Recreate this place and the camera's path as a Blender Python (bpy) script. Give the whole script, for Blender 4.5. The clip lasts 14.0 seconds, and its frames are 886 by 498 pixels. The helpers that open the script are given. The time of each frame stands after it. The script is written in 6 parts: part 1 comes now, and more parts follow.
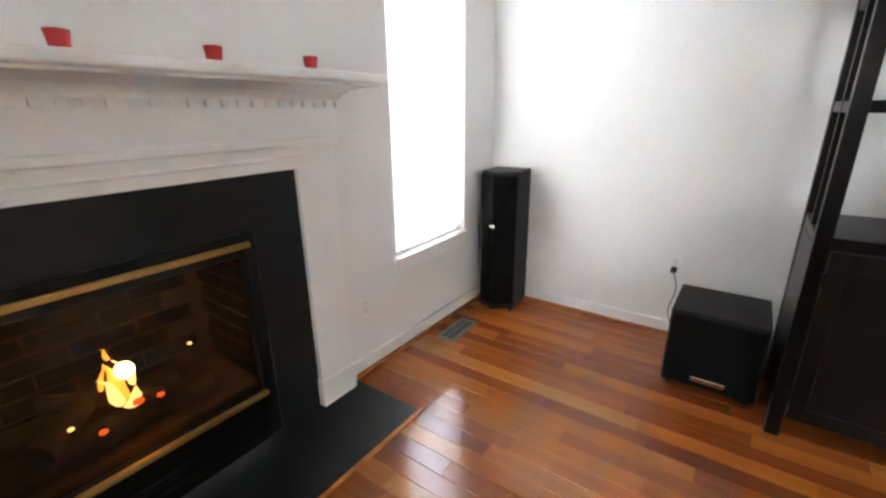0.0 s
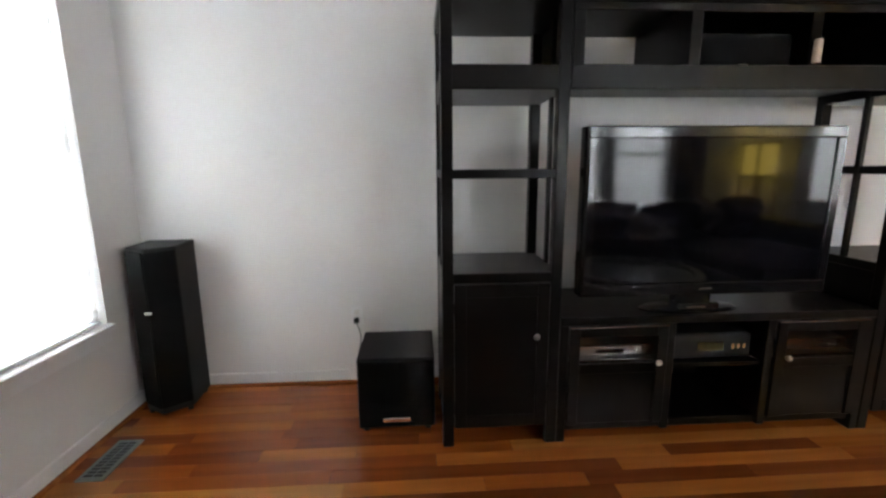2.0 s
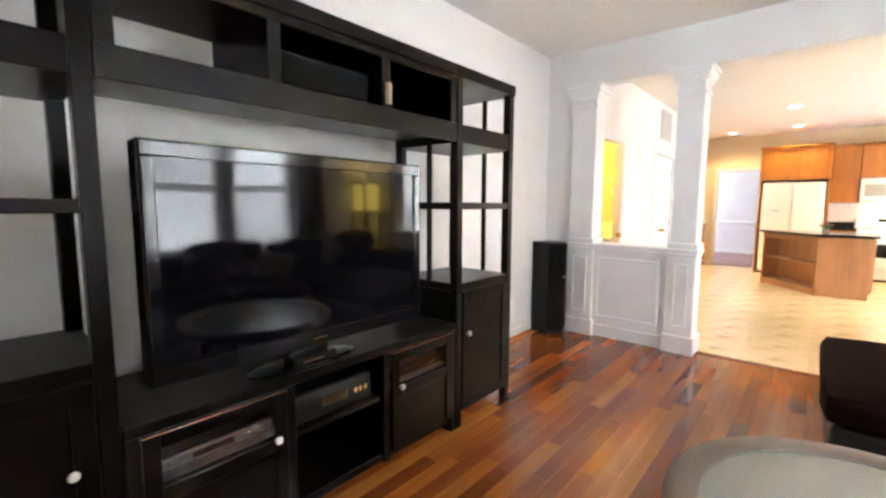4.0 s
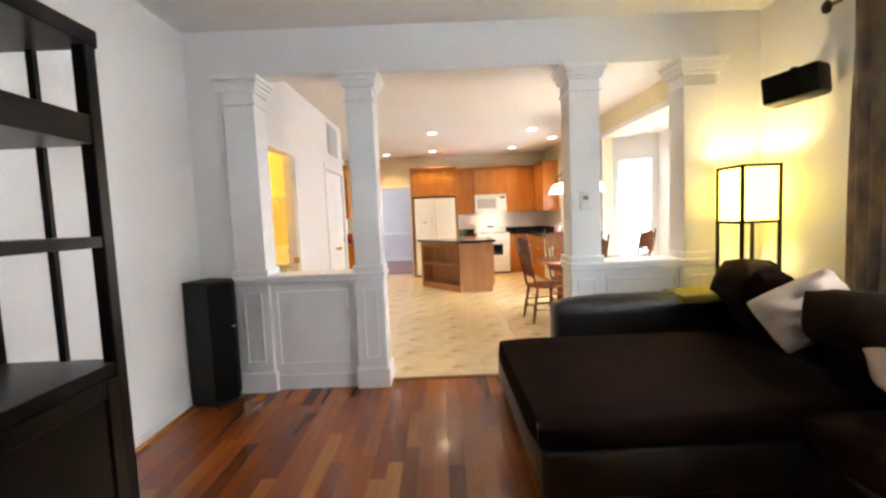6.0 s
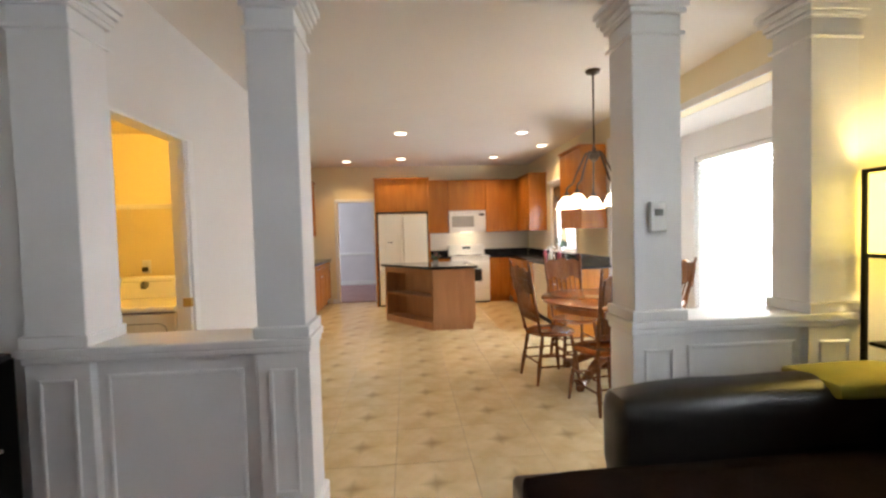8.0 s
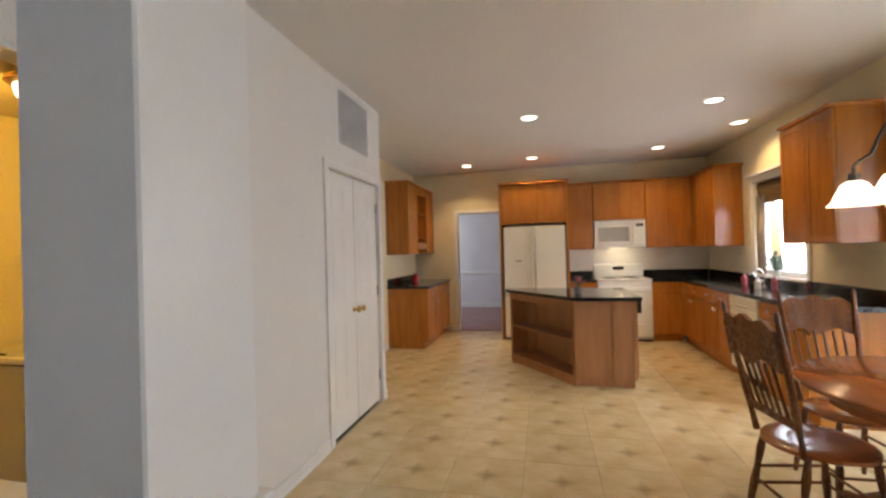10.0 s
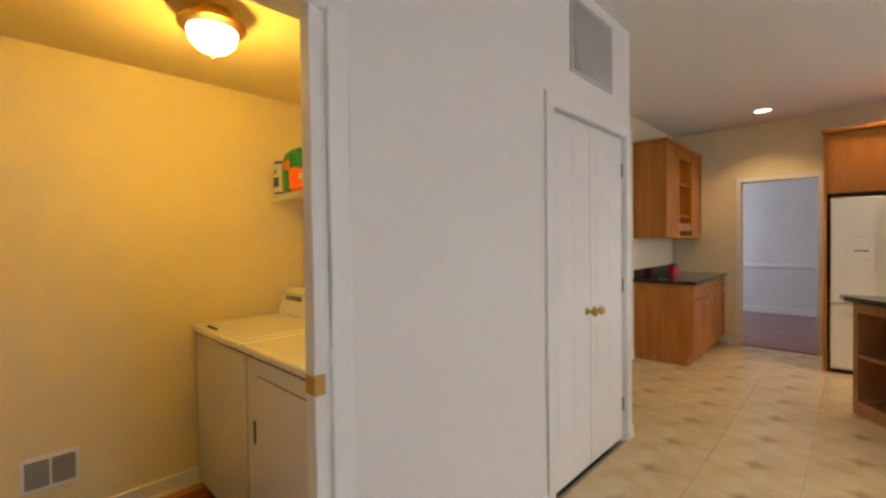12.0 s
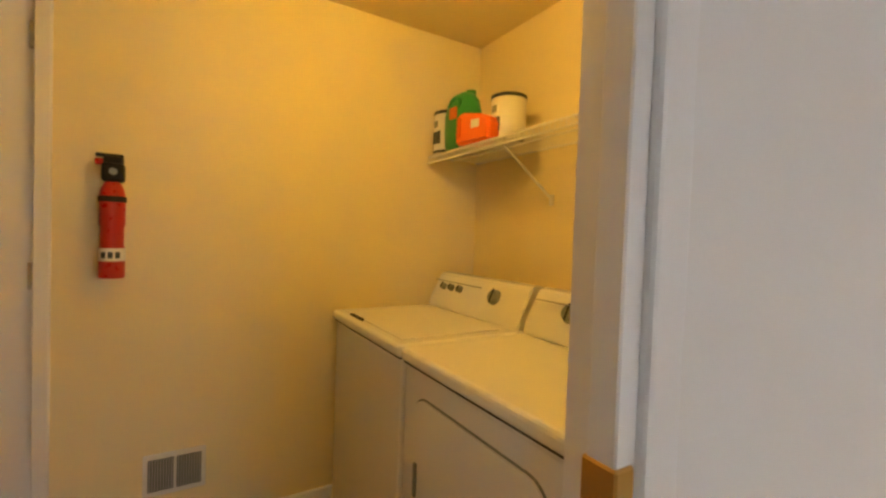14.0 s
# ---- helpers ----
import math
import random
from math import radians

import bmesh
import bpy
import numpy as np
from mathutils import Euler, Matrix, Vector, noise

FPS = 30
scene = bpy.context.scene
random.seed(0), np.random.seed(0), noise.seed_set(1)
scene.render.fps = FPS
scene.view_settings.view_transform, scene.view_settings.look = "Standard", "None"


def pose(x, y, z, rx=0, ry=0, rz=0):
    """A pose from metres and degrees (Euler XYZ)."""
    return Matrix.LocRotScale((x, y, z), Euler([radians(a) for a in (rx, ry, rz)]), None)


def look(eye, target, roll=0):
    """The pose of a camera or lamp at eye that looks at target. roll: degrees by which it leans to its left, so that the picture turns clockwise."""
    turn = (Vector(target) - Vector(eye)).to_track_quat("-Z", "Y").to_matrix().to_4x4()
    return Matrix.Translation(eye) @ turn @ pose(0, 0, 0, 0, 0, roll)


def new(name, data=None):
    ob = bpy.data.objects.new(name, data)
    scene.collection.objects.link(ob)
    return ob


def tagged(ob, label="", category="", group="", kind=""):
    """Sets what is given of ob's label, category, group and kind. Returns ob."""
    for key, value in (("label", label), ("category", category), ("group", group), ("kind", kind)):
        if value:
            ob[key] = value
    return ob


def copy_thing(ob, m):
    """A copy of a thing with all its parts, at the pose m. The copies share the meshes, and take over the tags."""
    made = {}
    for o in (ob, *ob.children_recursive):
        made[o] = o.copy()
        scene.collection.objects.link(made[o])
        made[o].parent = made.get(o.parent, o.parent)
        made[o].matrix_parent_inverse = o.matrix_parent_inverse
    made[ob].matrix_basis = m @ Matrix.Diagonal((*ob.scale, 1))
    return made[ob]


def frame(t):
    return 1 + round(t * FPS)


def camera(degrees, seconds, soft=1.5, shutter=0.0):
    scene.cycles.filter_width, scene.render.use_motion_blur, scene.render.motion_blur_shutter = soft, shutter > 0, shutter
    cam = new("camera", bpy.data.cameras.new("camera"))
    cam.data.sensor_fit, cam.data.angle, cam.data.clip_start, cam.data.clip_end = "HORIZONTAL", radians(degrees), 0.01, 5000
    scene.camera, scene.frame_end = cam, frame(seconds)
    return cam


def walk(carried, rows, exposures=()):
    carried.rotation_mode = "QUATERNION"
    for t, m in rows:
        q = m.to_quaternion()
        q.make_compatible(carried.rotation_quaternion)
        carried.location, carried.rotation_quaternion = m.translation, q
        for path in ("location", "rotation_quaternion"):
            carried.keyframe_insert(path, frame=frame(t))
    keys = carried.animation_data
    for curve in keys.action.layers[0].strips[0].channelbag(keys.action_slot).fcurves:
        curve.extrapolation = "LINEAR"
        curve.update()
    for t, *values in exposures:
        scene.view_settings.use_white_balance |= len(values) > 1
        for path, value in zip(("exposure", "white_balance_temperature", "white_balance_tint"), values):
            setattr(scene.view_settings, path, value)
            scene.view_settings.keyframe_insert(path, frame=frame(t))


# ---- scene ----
cam = camera(91.9, 14.0, soft=2.5)
PATH = [
    (0, (-4.714, -2.687, 1.31), (-5.819, -1.139, 0.694), -0.7),
    (0.5, (-4.705, -2.644, 1.326), (-5.497, -0.892, 0.774), 0.0),
    (1, (-4.678, -2.618, 1.312), (-5.179, -0.737, 0.852), -0.3),
    (1.5, (-4.653, -2.587, 1.321), (-4.865, -0.641, 0.913), -0.8),
    (2, (-4.58, -2.567, 1.328), (-4.47, -0.604, 0.961), -0.5),
    (2.5, (-4.499, -2.507, 1.338), (-4.041, -0.589, 1.003), -0.4),
    (3, (-4.36, -2.414, 1.342), (-3.563, -0.601, 1.059), -0.4),
    (3.5, (-4.263, -2.333, 1.335), (-3.138, -0.698, 1.084), -0.2),
    (4, (-4.211, -2.217, 1.312), (-2.715, -0.907, 1.106), 0.2),
    (6.5, (-3.066, -1.882, 1.35), (-1.08, -2.072, 1.215), -2.3),
    (7, (-2.707, -1.864, 1.351), (-0.729, -2.135, 1.241), -1.8),
    (9.5, (-0.839, -1.951, 1.404), (1.143, -1.679, 1.41), -1.3),
    (10, (-0.49, -1.941, 1.401), (1.458, -1.487, 1.412), -1.6),
    (10.5, (-0.156, -1.911, 1.407), (1.723, -1.229, 1.41), -1.9),
    (11, (0.073, -1.848, 1.383), (1.831, -0.895, 1.37), -2.2),
    (11.5, (0.252, -1.697, 1.367), (1.886, -0.544, 1.35), -1.3),
    (12, (0.418, -1.535, 1.36), (1.857, -0.147, 1.325), -0.7),
    (12.5, (0.51, -1.335, 1.348), (1.736, 0.245, 1.313), 0.6),
    (13, (0.552, -1.122, 1.334), (1.63, 0.562, 1.313), 2.2),
    (13.5, (0.592, -0.906, 1.288), (1.603, 0.82, 1.256), 2.1),
    (14, (0.583, -0.76, 1.258), (1.616, 0.952, 1.203), 2.0),
]
EXPOSURES = [(0.0, 1.63), (1.0, 1.33), (2.0, 0.95), (2.5, 1.0), (3.0, 1.22), (3.5, 1.44), (4.0, 1.70), (6.5, 0.88), (7.2, 0.7), (9.3, -0.02), (10.0, -0.06), (11.0, -0.01), (12.5, -0.02), (14.0, -0.1)]
walk(cam, [(t, look(eye, target, roll)) for t, eye, target, roll in PATH], EXPOSURES)

# world, sun and large lights
world = bpy.data.worlds.new("sky")
scene.world = world
world.use_nodes = True
wn = world.node_tree
sky = wn.nodes.new("ShaderNodeTexSky")
sky.sky_type, sky.sun_disc = "NISHITA", False
sky.sun_elevation, sky.sun_rotation = radians(38), radians(120)
wn.links.new(sky.outputs[0], wn.nodes["Background"].inputs[0])
wn.nodes["Background"].inputs[1].default_value = 0.12

DAY, WARM, AMBER = (0.87, 0.925, 1.0), (1.0, 0.66, 0.32), (1.0, 0.55, 0.085)


def area(name, at, to, w, h, power, colour=DAY):
    lamp = bpy.data.lights.new(name, "AREA")
    lamp.shape, lamp.size, lamp.size_y, lamp.energy, lamp.color = "RECTANGLE", w, h, power, colour
    ob = new(name, lamp)
    ob.matrix_world = look(at, to)
    return tagged(ob, "area lamp that stands in for daylight", "daylight", kind="structure")


def bulb(name, at, power, colour, size=0.04):
    lamp = bpy.data.lights.new(name, "POINT")
    lamp.energy, lamp.color, lamp.shadow_soft_size = power, colour, size
    ob = new(name, lamp)
    ob.location = at
    return tagged(ob, "point lamp for the glow of a bulb or flame", "light bulb", kind="structure")


def spot(name, at, power, colour):
    lamp = bpy.data.lights.new(name, "SPOT")
    lamp.energy, lamp.color, lamp.shadow_soft_size, lamp.spot_size, lamp.spot_blend = power, colour, 0.05, radians(130), 0.7
    ob = new(name, lamp)
    ob.location = at
    return tagged(ob, "glow of a recessed ceiling bulb", "light bulb", kind="structure")


CEIL, KCEIL, LCEIL = 2.82, 2.76, 2.29
WEST, SOUTH, EAST = -6.20, -4.45, 6.92
area("daylight_west", (WEST - 0.20, -0.70, 1.45), (0, -2.6, 1.1), 0.66, 1.7, 42)
for wx in (-2.52, -1.62):
    area("daylight_south", (wx, SOUTH - 0.20, 1.5), (wx, 0, 1.3), 0.72, 1.4, 43)
# lamp of the assumed second west window, added to brighten the half wall
area("daylight_west", (WEST - 0.20, -3.95, 1.45), (0, -3.95, 1.2), 0.5, 1.7, 42)
area("daylight_kitchen", (4.85, SOUTH - 0.2, 1.55), (4.85, 0, 1.2), 0.9, 1.05, 36)
area("daylight_bay", (1.90, -5.36, 1.25), (1.90, 0, 1.0), 1.45, 1.9, 135)
area("daylight_bay", (3.27, -4.97, 1.40), (1.5, -4.04, 1.2), 0.46, 1.5, 30)
# fill lamp added inside the far room to brighten it; no window there
area("fill_hall", (9.2, 1.5, 1.6), (8.2, -1.0, 1.2), 0.8, 1.2, 36)
CANS = [(6.28, -0.79), (6.04, -1.82), (4.03, -1.84), (5.97, -3.53), (4.03, -3.55), (4.94, -4.12)]
for cx, cy in CANS:
    spot("can_bulb", (cx, cy, KCEIL - 0.03), 35, WARM)
bulb("laundry_bulb", (1.03, 0.32, LCEIL - 0.21), 21, AMBER, 0.06)
bulb("floor_lamp_bulb", (-0.20, -4.17, 1.47), 16, (1.0, 0.74, 0.36), 0.05)
bulb("chandelier_bulb", (1.74, -3.52, 1.56), 5, WARM, 0.08)
# point lamp added in the firebox for the light of the gas flames
bulb("fire_glow", (WEST - 0.10, -2.30, 0.50), 0.30, (1.0, 0.48, 0.14), 0.03)
bulb("range_bulb", (6.62, -3.1, 1.33), 2.2, (1, 0.8, 0.5), 0.03)


# ---- materials ----
def mat(name, colour, rough=0.5, metal=0.0, second=None, scale=6.0, fine=60.0, bump=0.05, rvar=0.1, stretch=(1, 1, 1), coat=0.0, rand=0.0, emit=None, spec=0.5):
    m = bpy.data.materials.new(name)
    m.use_nodes = True
    n, l = m.node_tree.nodes, m.node_tree.links
    b = n["Principled BSDF"]
    b.inputs["Roughness"].default_value, b.inputs["Metallic"].default_value = rough, metal
    b.inputs["Coat Weight"].default_value = coat
    b.inputs["Specular IOR Level"].default_value = spec
    b.inputs["Coat Roughness"].default_value = 0.12
    tc, mp = n.new("ShaderNodeTexCoord"), n.new("ShaderNodeMapping")
    mp.inputs["Scale"].default_value = stretch
    l.new(tc.outputs["Object"], mp.inputs[0])
    big, small = n.new("ShaderNodeTexNoise"), n.new("ShaderNodeTexNoise")
    for t, s in ((big, scale), (small, fine)):
        t.inputs["Scale"].default_value, t.inputs["Detail"].default_value = s, 4
        l.new(mp.outputs[0], t.inputs["Vector"])
    second = second or tuple(c * 0.88 for c in colour)
    ramp = n.new("ShaderNodeMapRange")
    ramp.inputs["From Min"].default_value, ramp.inputs["From Max"].default_value = 0.3, 0.7
    l.new(big.outputs[0], ramp.inputs[0])
    mix = n.new("ShaderNodeMix")
    mix.data_type = "RGBA"
    mix.inputs[6].default_value, mix.inputs[7].default_value = (*colour, 1), (*second, 1)
    l.new(ramp.outputs[0], mix.inputs[0])
    out = mix.outputs[2]
    if rand:
        info, hsv, mr = n.new("ShaderNodeObjectInfo"), n.new("ShaderNodeHueSaturation"), n.new("ShaderNodeMapRange")
        mr.inputs["To Min"].default_value, mr.inputs["To Max"].default_value = 1 - rand, 1 + rand
        l.new(info.outputs["Random"], mr.inputs[0])
        l.new(mr.outputs[0], hsv.inputs["Value"])
        l.new(out, hsv.inputs["Color"])
        out = hsv.outputs[0]
    l.new(out, b.inputs["Base Color"])
    rr = n.new("ShaderNodeMapRange")
    rr.inputs["To Min"].default_value, rr.inputs["To Max"].default_value = max(0.02, rough - rvar), min(1, rough + rvar)
    l.new(small.outputs[0], rr.inputs[0])
    l.new(rr.outputs[0], b.inputs["Roughness"])
    if bump:
        bp = n.new("ShaderNodeBump")
        bp.inputs["Strength"].default_value, bp.inputs["Distance"].default_value = bump, 0.01
        l.new(small.outputs[0], bp.inputs["Height"])
        l.new(bp.outputs[0], b.inputs["Normal"])
    if emit:
        b.inputs["Emission Color"].default_value, b.inputs["Emission Strength"].default_value = (*emit[0], 1), emit[1]
    return m


PAINT = mat("wall_paint", (0.78, 0.775, 0.765), 0.75, second=(0.755, 0.745, 0.73), scale=1.2, fine=90, bump=0.03)
PAINT_K = mat("kitchen_paint", (0.80, 0.73, 0.53), 0.75, second=(0.76, 0.68, 0.47), scale=1.2, fine=90, bump=0.03)
# cream pushed to yellow: part of the lamp's amber light is in this colour
PAINT_L = mat("laundry_paint_lamp_tint", (0.80, 0.70, 0.43), 0.7, second=(0.77, 0.66, 0.39), scale=1.5, fine=90, bump=0.03)
PAINT_H = mat("hall_paint", (0.78, 0.76, 0.80), 0.7, scale=1.2, fine=90, bump=0.03)
CEILING = mat("ceiling_paint", (0.76, 0.745, 0.72), 0.9, second=(0.74, 0.725, 0.70), scale=2, fine=140, bump=0.06)
TRIM = mat("white_trim_paint", (0.82, 0.82, 0.82), 0.38, second=(0.77, 0.77, 0.77), scale=3, fine=50, bump=0.015)
WOOD_F = mat("cherry_floor_board", (0.42, 0.145, 0.034), 0.22, second=(0.24, 0.075, 0.018), scale=2.2, fine=26, bump=0.015, rvar=0.05, stretch=(0.6, 7, 7), rand=0.27, coat=0.5)
GAP = mat("floor_joint", (0.05, 0.02, 0.01), 0.6)
ESPRESSO = mat("espresso_wood", (0.0028, 0.0020, 0.0019), 0.30, second=(0.005, 0.0032, 0.0027), scale=3, fine=40, bump=0.004, rvar=0.05, stretch=(1, 1, 6), spec=0.2)
OAK = mat("honey_maple", (0.48, 0.178, 0.026), 0.24, second=(0.36, 0.122, 0.017), scale=2.5, fine=32, bump=0.03, stretch=(6, 6, 0.8), rand=0.08)
ISLE = mat("island_maple", (0.42, 0.20, 0.085), 0.4, second=(0.34, 0.15, 0.06), scale=2.5, fine=32, bump=0.03, stretch=(6, 6, 0.8))
CHAIRWOOD = mat("oak_chair_wood", (0.21, 0.078, 0.023), 0.26, second=(0.12, 0.042, 0.014), scale=5, fine=40, bump=0.04, stretch=(4, 4, 1))
TABLEWOOD = mat("oak_table_wood", (0.36, 0.12, 0.03), 0.16, second=(0.26, 0.08, 0.02), scale=3, fine=30, bump=0.02, stretch=(1, 7, 1), coat=0.3)
GRANITE = mat("black_granite", (0.006, 0.006, 0.007), 0.10, second=(0.018, 0.018, 0.021), scale=45, fine=160, bump=0.01, rvar=0.05)
SLATE = mat("dark_slate", (0.010, 0.012, 0.013), 0.42, second=(0.016, 0.018, 0.019), scale=4, fine=45, bump=0.06, spec=0.25)
BLACKVINYL = mat("black_vinyl_cabinet", (0.006, 0.006, 0.0065), 0.5, second=(0.009, 0.009, 0.009), scale=8, fine=120, bump=0.05, spec=0.3)
GRILLE = mat("black_grille_cloth", (0.004, 0.004, 0.004), 0.9, scale=20, fine=300, bump=0.1, spec=0.15)
GLOSSBLACK = mat("gloss_black_plastic", (0.008, 0.008, 0.009), 0.1, scale=5, fine=40, bump=0.0, rvar=0.03)
SCREEN = mat("television_screen", (0.004, 0.004, 0.0055), 0.055, scale=3, fine=30, bump=0.0, rvar=0.02, spec=0.34)
CHROME = mat("brushed_nickel", (0.75, 0.74, 0.72), 0.25, 1.0, scale=20, fine=90, bump=0.0, rvar=0.03)
KNOB = mat("satin_nickel_knob", (0.78, 0.77, 0.74), 0.3, 0.35, scale=9, fine=40, bump=0.0, rvar=0.03)
BRASS = mat("polished_brass", (0.60, 0.40, 0.14), 0.36, 1.0, scale=3, fine=20, bump=0.0, rvar=0.02)
BLACKMETAL = mat("black_metal", (0.018, 0.017, 0.017), 0.4, 0.6, scale=9, fine=80, bump=0.03)
TAUPE = mat("taupe_stained_wood", (0.15, 0.112, 0.092), 0.38, second=(0.11, 0.08, 0.066), scale=5, fine=50, bump=0.02)
BRONZE = mat("dark_bronze", (0.09, 0.07, 0.055), 0.42, 0.8, scale=9, fine=80, bump=0.04)
APPLIANCE = mat("white_enamel", (0.80, 0.80, 0.77), 0.2, second=(0.77, 0.77, 0.74), scale=2, fine=60, bump=0.01, rvar=0.05)
BISQUE = mat("bisque_enamel", (0.80, 0.76, 0.64), 0.22, second=(0.77, 0.73, 0.6), scale=2, fine=60, bump=0.01, rvar=0.05)
SUEDE = mat("dark_brown_microfibre", (0.0085, 0.0034, 0.0028), 0.95, second=(0.014, 0.0058, 0.0047), scale=5, fine=70, bump=0.12, spec=0.06)
LEATHER = mat("dark_brown_leather", (0.008, 0.006, 0.006), 0.34, second=(0.012, 0.009, 0.008), scale=7, fine=80, bump=0.1)
PILLOW = mat("pale_pink_cotton", (0.46, 0.36, 0.28), 0.9, second=(0.37, 0.28, 0.215), scale=7, fine=60, bump=0.15)
THROW = mat("olive_yellow_cloth", (0.34, 0.30, 0.05), 0.9, scale=9, fine=90, bump=0.15)
CURTAIN = mat("patterned_brown_curtain", (0.60, 0.46, 0.30), 0.9, second=(0.20, 0.18, 0.19), scale=9, fine=70, bump=0.12, stretch=(1, 1, 0.5))
RED = mat("red_enamel", (0.42, 0.016, 0.012), 0.3, scale=4, fine=50, bump=0.01)
CANDLE = mat("red_candle_glass", (0.55, 0.035, 0.04), 0.25, scale=9, fine=60, bump=0.02)
GREENP = mat("green_plastic", (0.015, 0.22, 0.05), 0.35, scale=6, fine=60, bump=0.02)
ORANGEP = mat("orange_plastic", (0.80, 0.14, 0.015), 0.4, scale=6, fine=60, bump=0.02)
PAPER = mat("white_paper_label", (0.75, 0.74, 0.7), 0.6, scale=9, fine=60, bump=0.02)
DARKPAPER = mat("dark_paper_label", (0.03, 0.045, 0.06), 0.6, scale=9, fine=60, bump=0.02)
WIRE = mat("white_coated_wire", (0.80, 0.79, 0.75), 0.4, scale=9, fine=60, bump=0.0)
MAUVE = mat("mauve_carpet", (0.30, 0.19, 0.20), 0.98, second=(0.25, 0.155, 0.165), scale=3, fine=160, bump=0.4)
TILEWHITE = mat("white_backsplash", (0.78, 0.75, 0.68), 0.35, scale=3, fine=60, bump=0.02)
VENTM = mat("grey_green_metal", (0.22, 0.24, 0.22), 0.45, 0.4, scale=9, fine=60, bump=0.04)
MWGLASS = mat("pale_oven_glass", (0.34, 0.33, 0.30), 0.15, scale=9, fine=60, bump=0.0)
VENTW = mat("white_vent_metal", (0.50, 0.50, 0.51), 0.5, scale=9, fine=60, bump=0.02)
FIREBLACK = mat("black_stove_paint", (0.006, 0.006, 0.006), 0.45, scale=9, fine=80, bump=0.03, spec=0.25)
DARK = mat("dark_cavity", (0.02, 0.018, 0.017), 0.8, scale=9, fine=60)
FIREBRICK = mat("sooty_firebrick", (0.022, 0.010, 0.007), 0.9, second=(0.008, 0.005, 0.004), scale=14, fine=80, bump=0.3, rand=0.2)
MORTAR = mat("sooty_mortar", (0.11, 0.06, 0.038), 0.95, scale=14, fine=90, bump=0.2)
LOG = mat("charred_log", (0.02, 0.014, 0.011), 0.9, second=(0.06, 0.042, 0.03), scale=11, fine=60, bump=0.5)
EMBER = mat("glowing_ember", (0.3, 0.03, 0.01), 0.9, emit=((1.0, 0.12, 0.02), 0.7))
FLAME = mat("gas_flame", (0.8, 0.4, 0.1), 0.9, emit=((1.0, 0.40, 0.05), 0.9))
FLAMEHOT = mat("gas_flame_core", (0.9, 0.7, 0.4), 0.9, emit=((1.0, 0.62, 0.18), 1.3))
BULBGLASS = mat("lit_lamp_glass", (0.9, 0.85, 0.7), 0.4, emit=((1.0, 0.86, 0.60), 3.0))
BULBAMBER = mat("lit_dome_glass", (0.9, 0.8, 0.6), 0.4, emit=((1.0, 0.88, 0.62), 2.6))
CANLIGHT = mat("lit_recessed_lamp", (0.9, 0.9, 0.8), 0.4, emit=((1.0, 0.90, 0.72), 5.0))
LAMPPAPER = mat("lit_paper_shade", (0.9, 0.84, 0.66), 0.8, emit=((1.0, 0.72, 0.13), 3.0))
PLANTG = mat("leaf_green", (0.03, 0.09, 0.025), 0.5, scale=12, fine=60)
PINKF = mat("pink_petal", (0.45, 0.10, 0.14), 0.6, scale=12, fine=60)
MAT = mat("dark_floor_mat", (0.02, 0.02, 0.024), 0.95, scale=12, fine=150, bump=0.3)
ROMAN = mat("brown_woven_shade", (0.20, 0.12, 0.05), 0.85, second=(0.11, 0.065, 0.03), scale=10, fine=90, bump=0.2, stretch=(1, 1, 6))


def vinyl():
    """Cream sheet tile with a soft marbled face and a small brown star in its middle."""
    m = mat("cream_vinyl_tile", (0.72, 0.61, 0.385), 0.24, second=(0.56, 0.435, 0.235), scale=5, fine=35, bump=0.02, rvar=0.08, rand=0.04)
    n, l = m.node_tree.nodes, m.node_tree.links
    b = n["Principled BSDF"]
    src = b.inputs["Base Color"].links[0].from_socket
    tc, sep = n.new("ShaderNodeTexCoord"), n.new("ShaderNodeSeparateXYZ")
    l.new(tc.outputs["Object"], sep.inputs[0])

    def op(kind, a, c):
        q = n.new("ShaderNodeMath")
        q.operation = kind
        for i, v in enumerate((a, c)):
            if isinstance(v, (int, float)):
                q.inputs[i].default_value = v
            else:
                l.new(v, q.inputs[i])
        return q.outputs[0]
    ax, ay = op("ABSOLUTE", sep.outputs[0], 0), op("ABSOLUTE", sep.outputs[1], 0)
    star = op("ADD", op("POWER", ax, 0.75), op("POWER", ay, 0.75))
    mr = n.new("ShaderNodeMapRange")
    mr.inputs["From Min"].default_value, mr.inputs["From Max"].default_value = 0.06, 0.20
    mr.inputs["To Min"].default_value, mr.inputs["To Max"].default_value = 0.5, 0.0
    l.new(star, mr.inputs[0])
    mix = n.new("ShaderNodeMix")
    mix.data_type = "RGBA"
    mix.inputs[7].default_value = (0.19, 0.125, 0.06, 1)
    l.new(mr.outputs[0], mix.inputs[0])
    l.new(src, mix.inputs[6])
    l.new(mix.outputs[2], b.inputs["Base Color"])
    return m




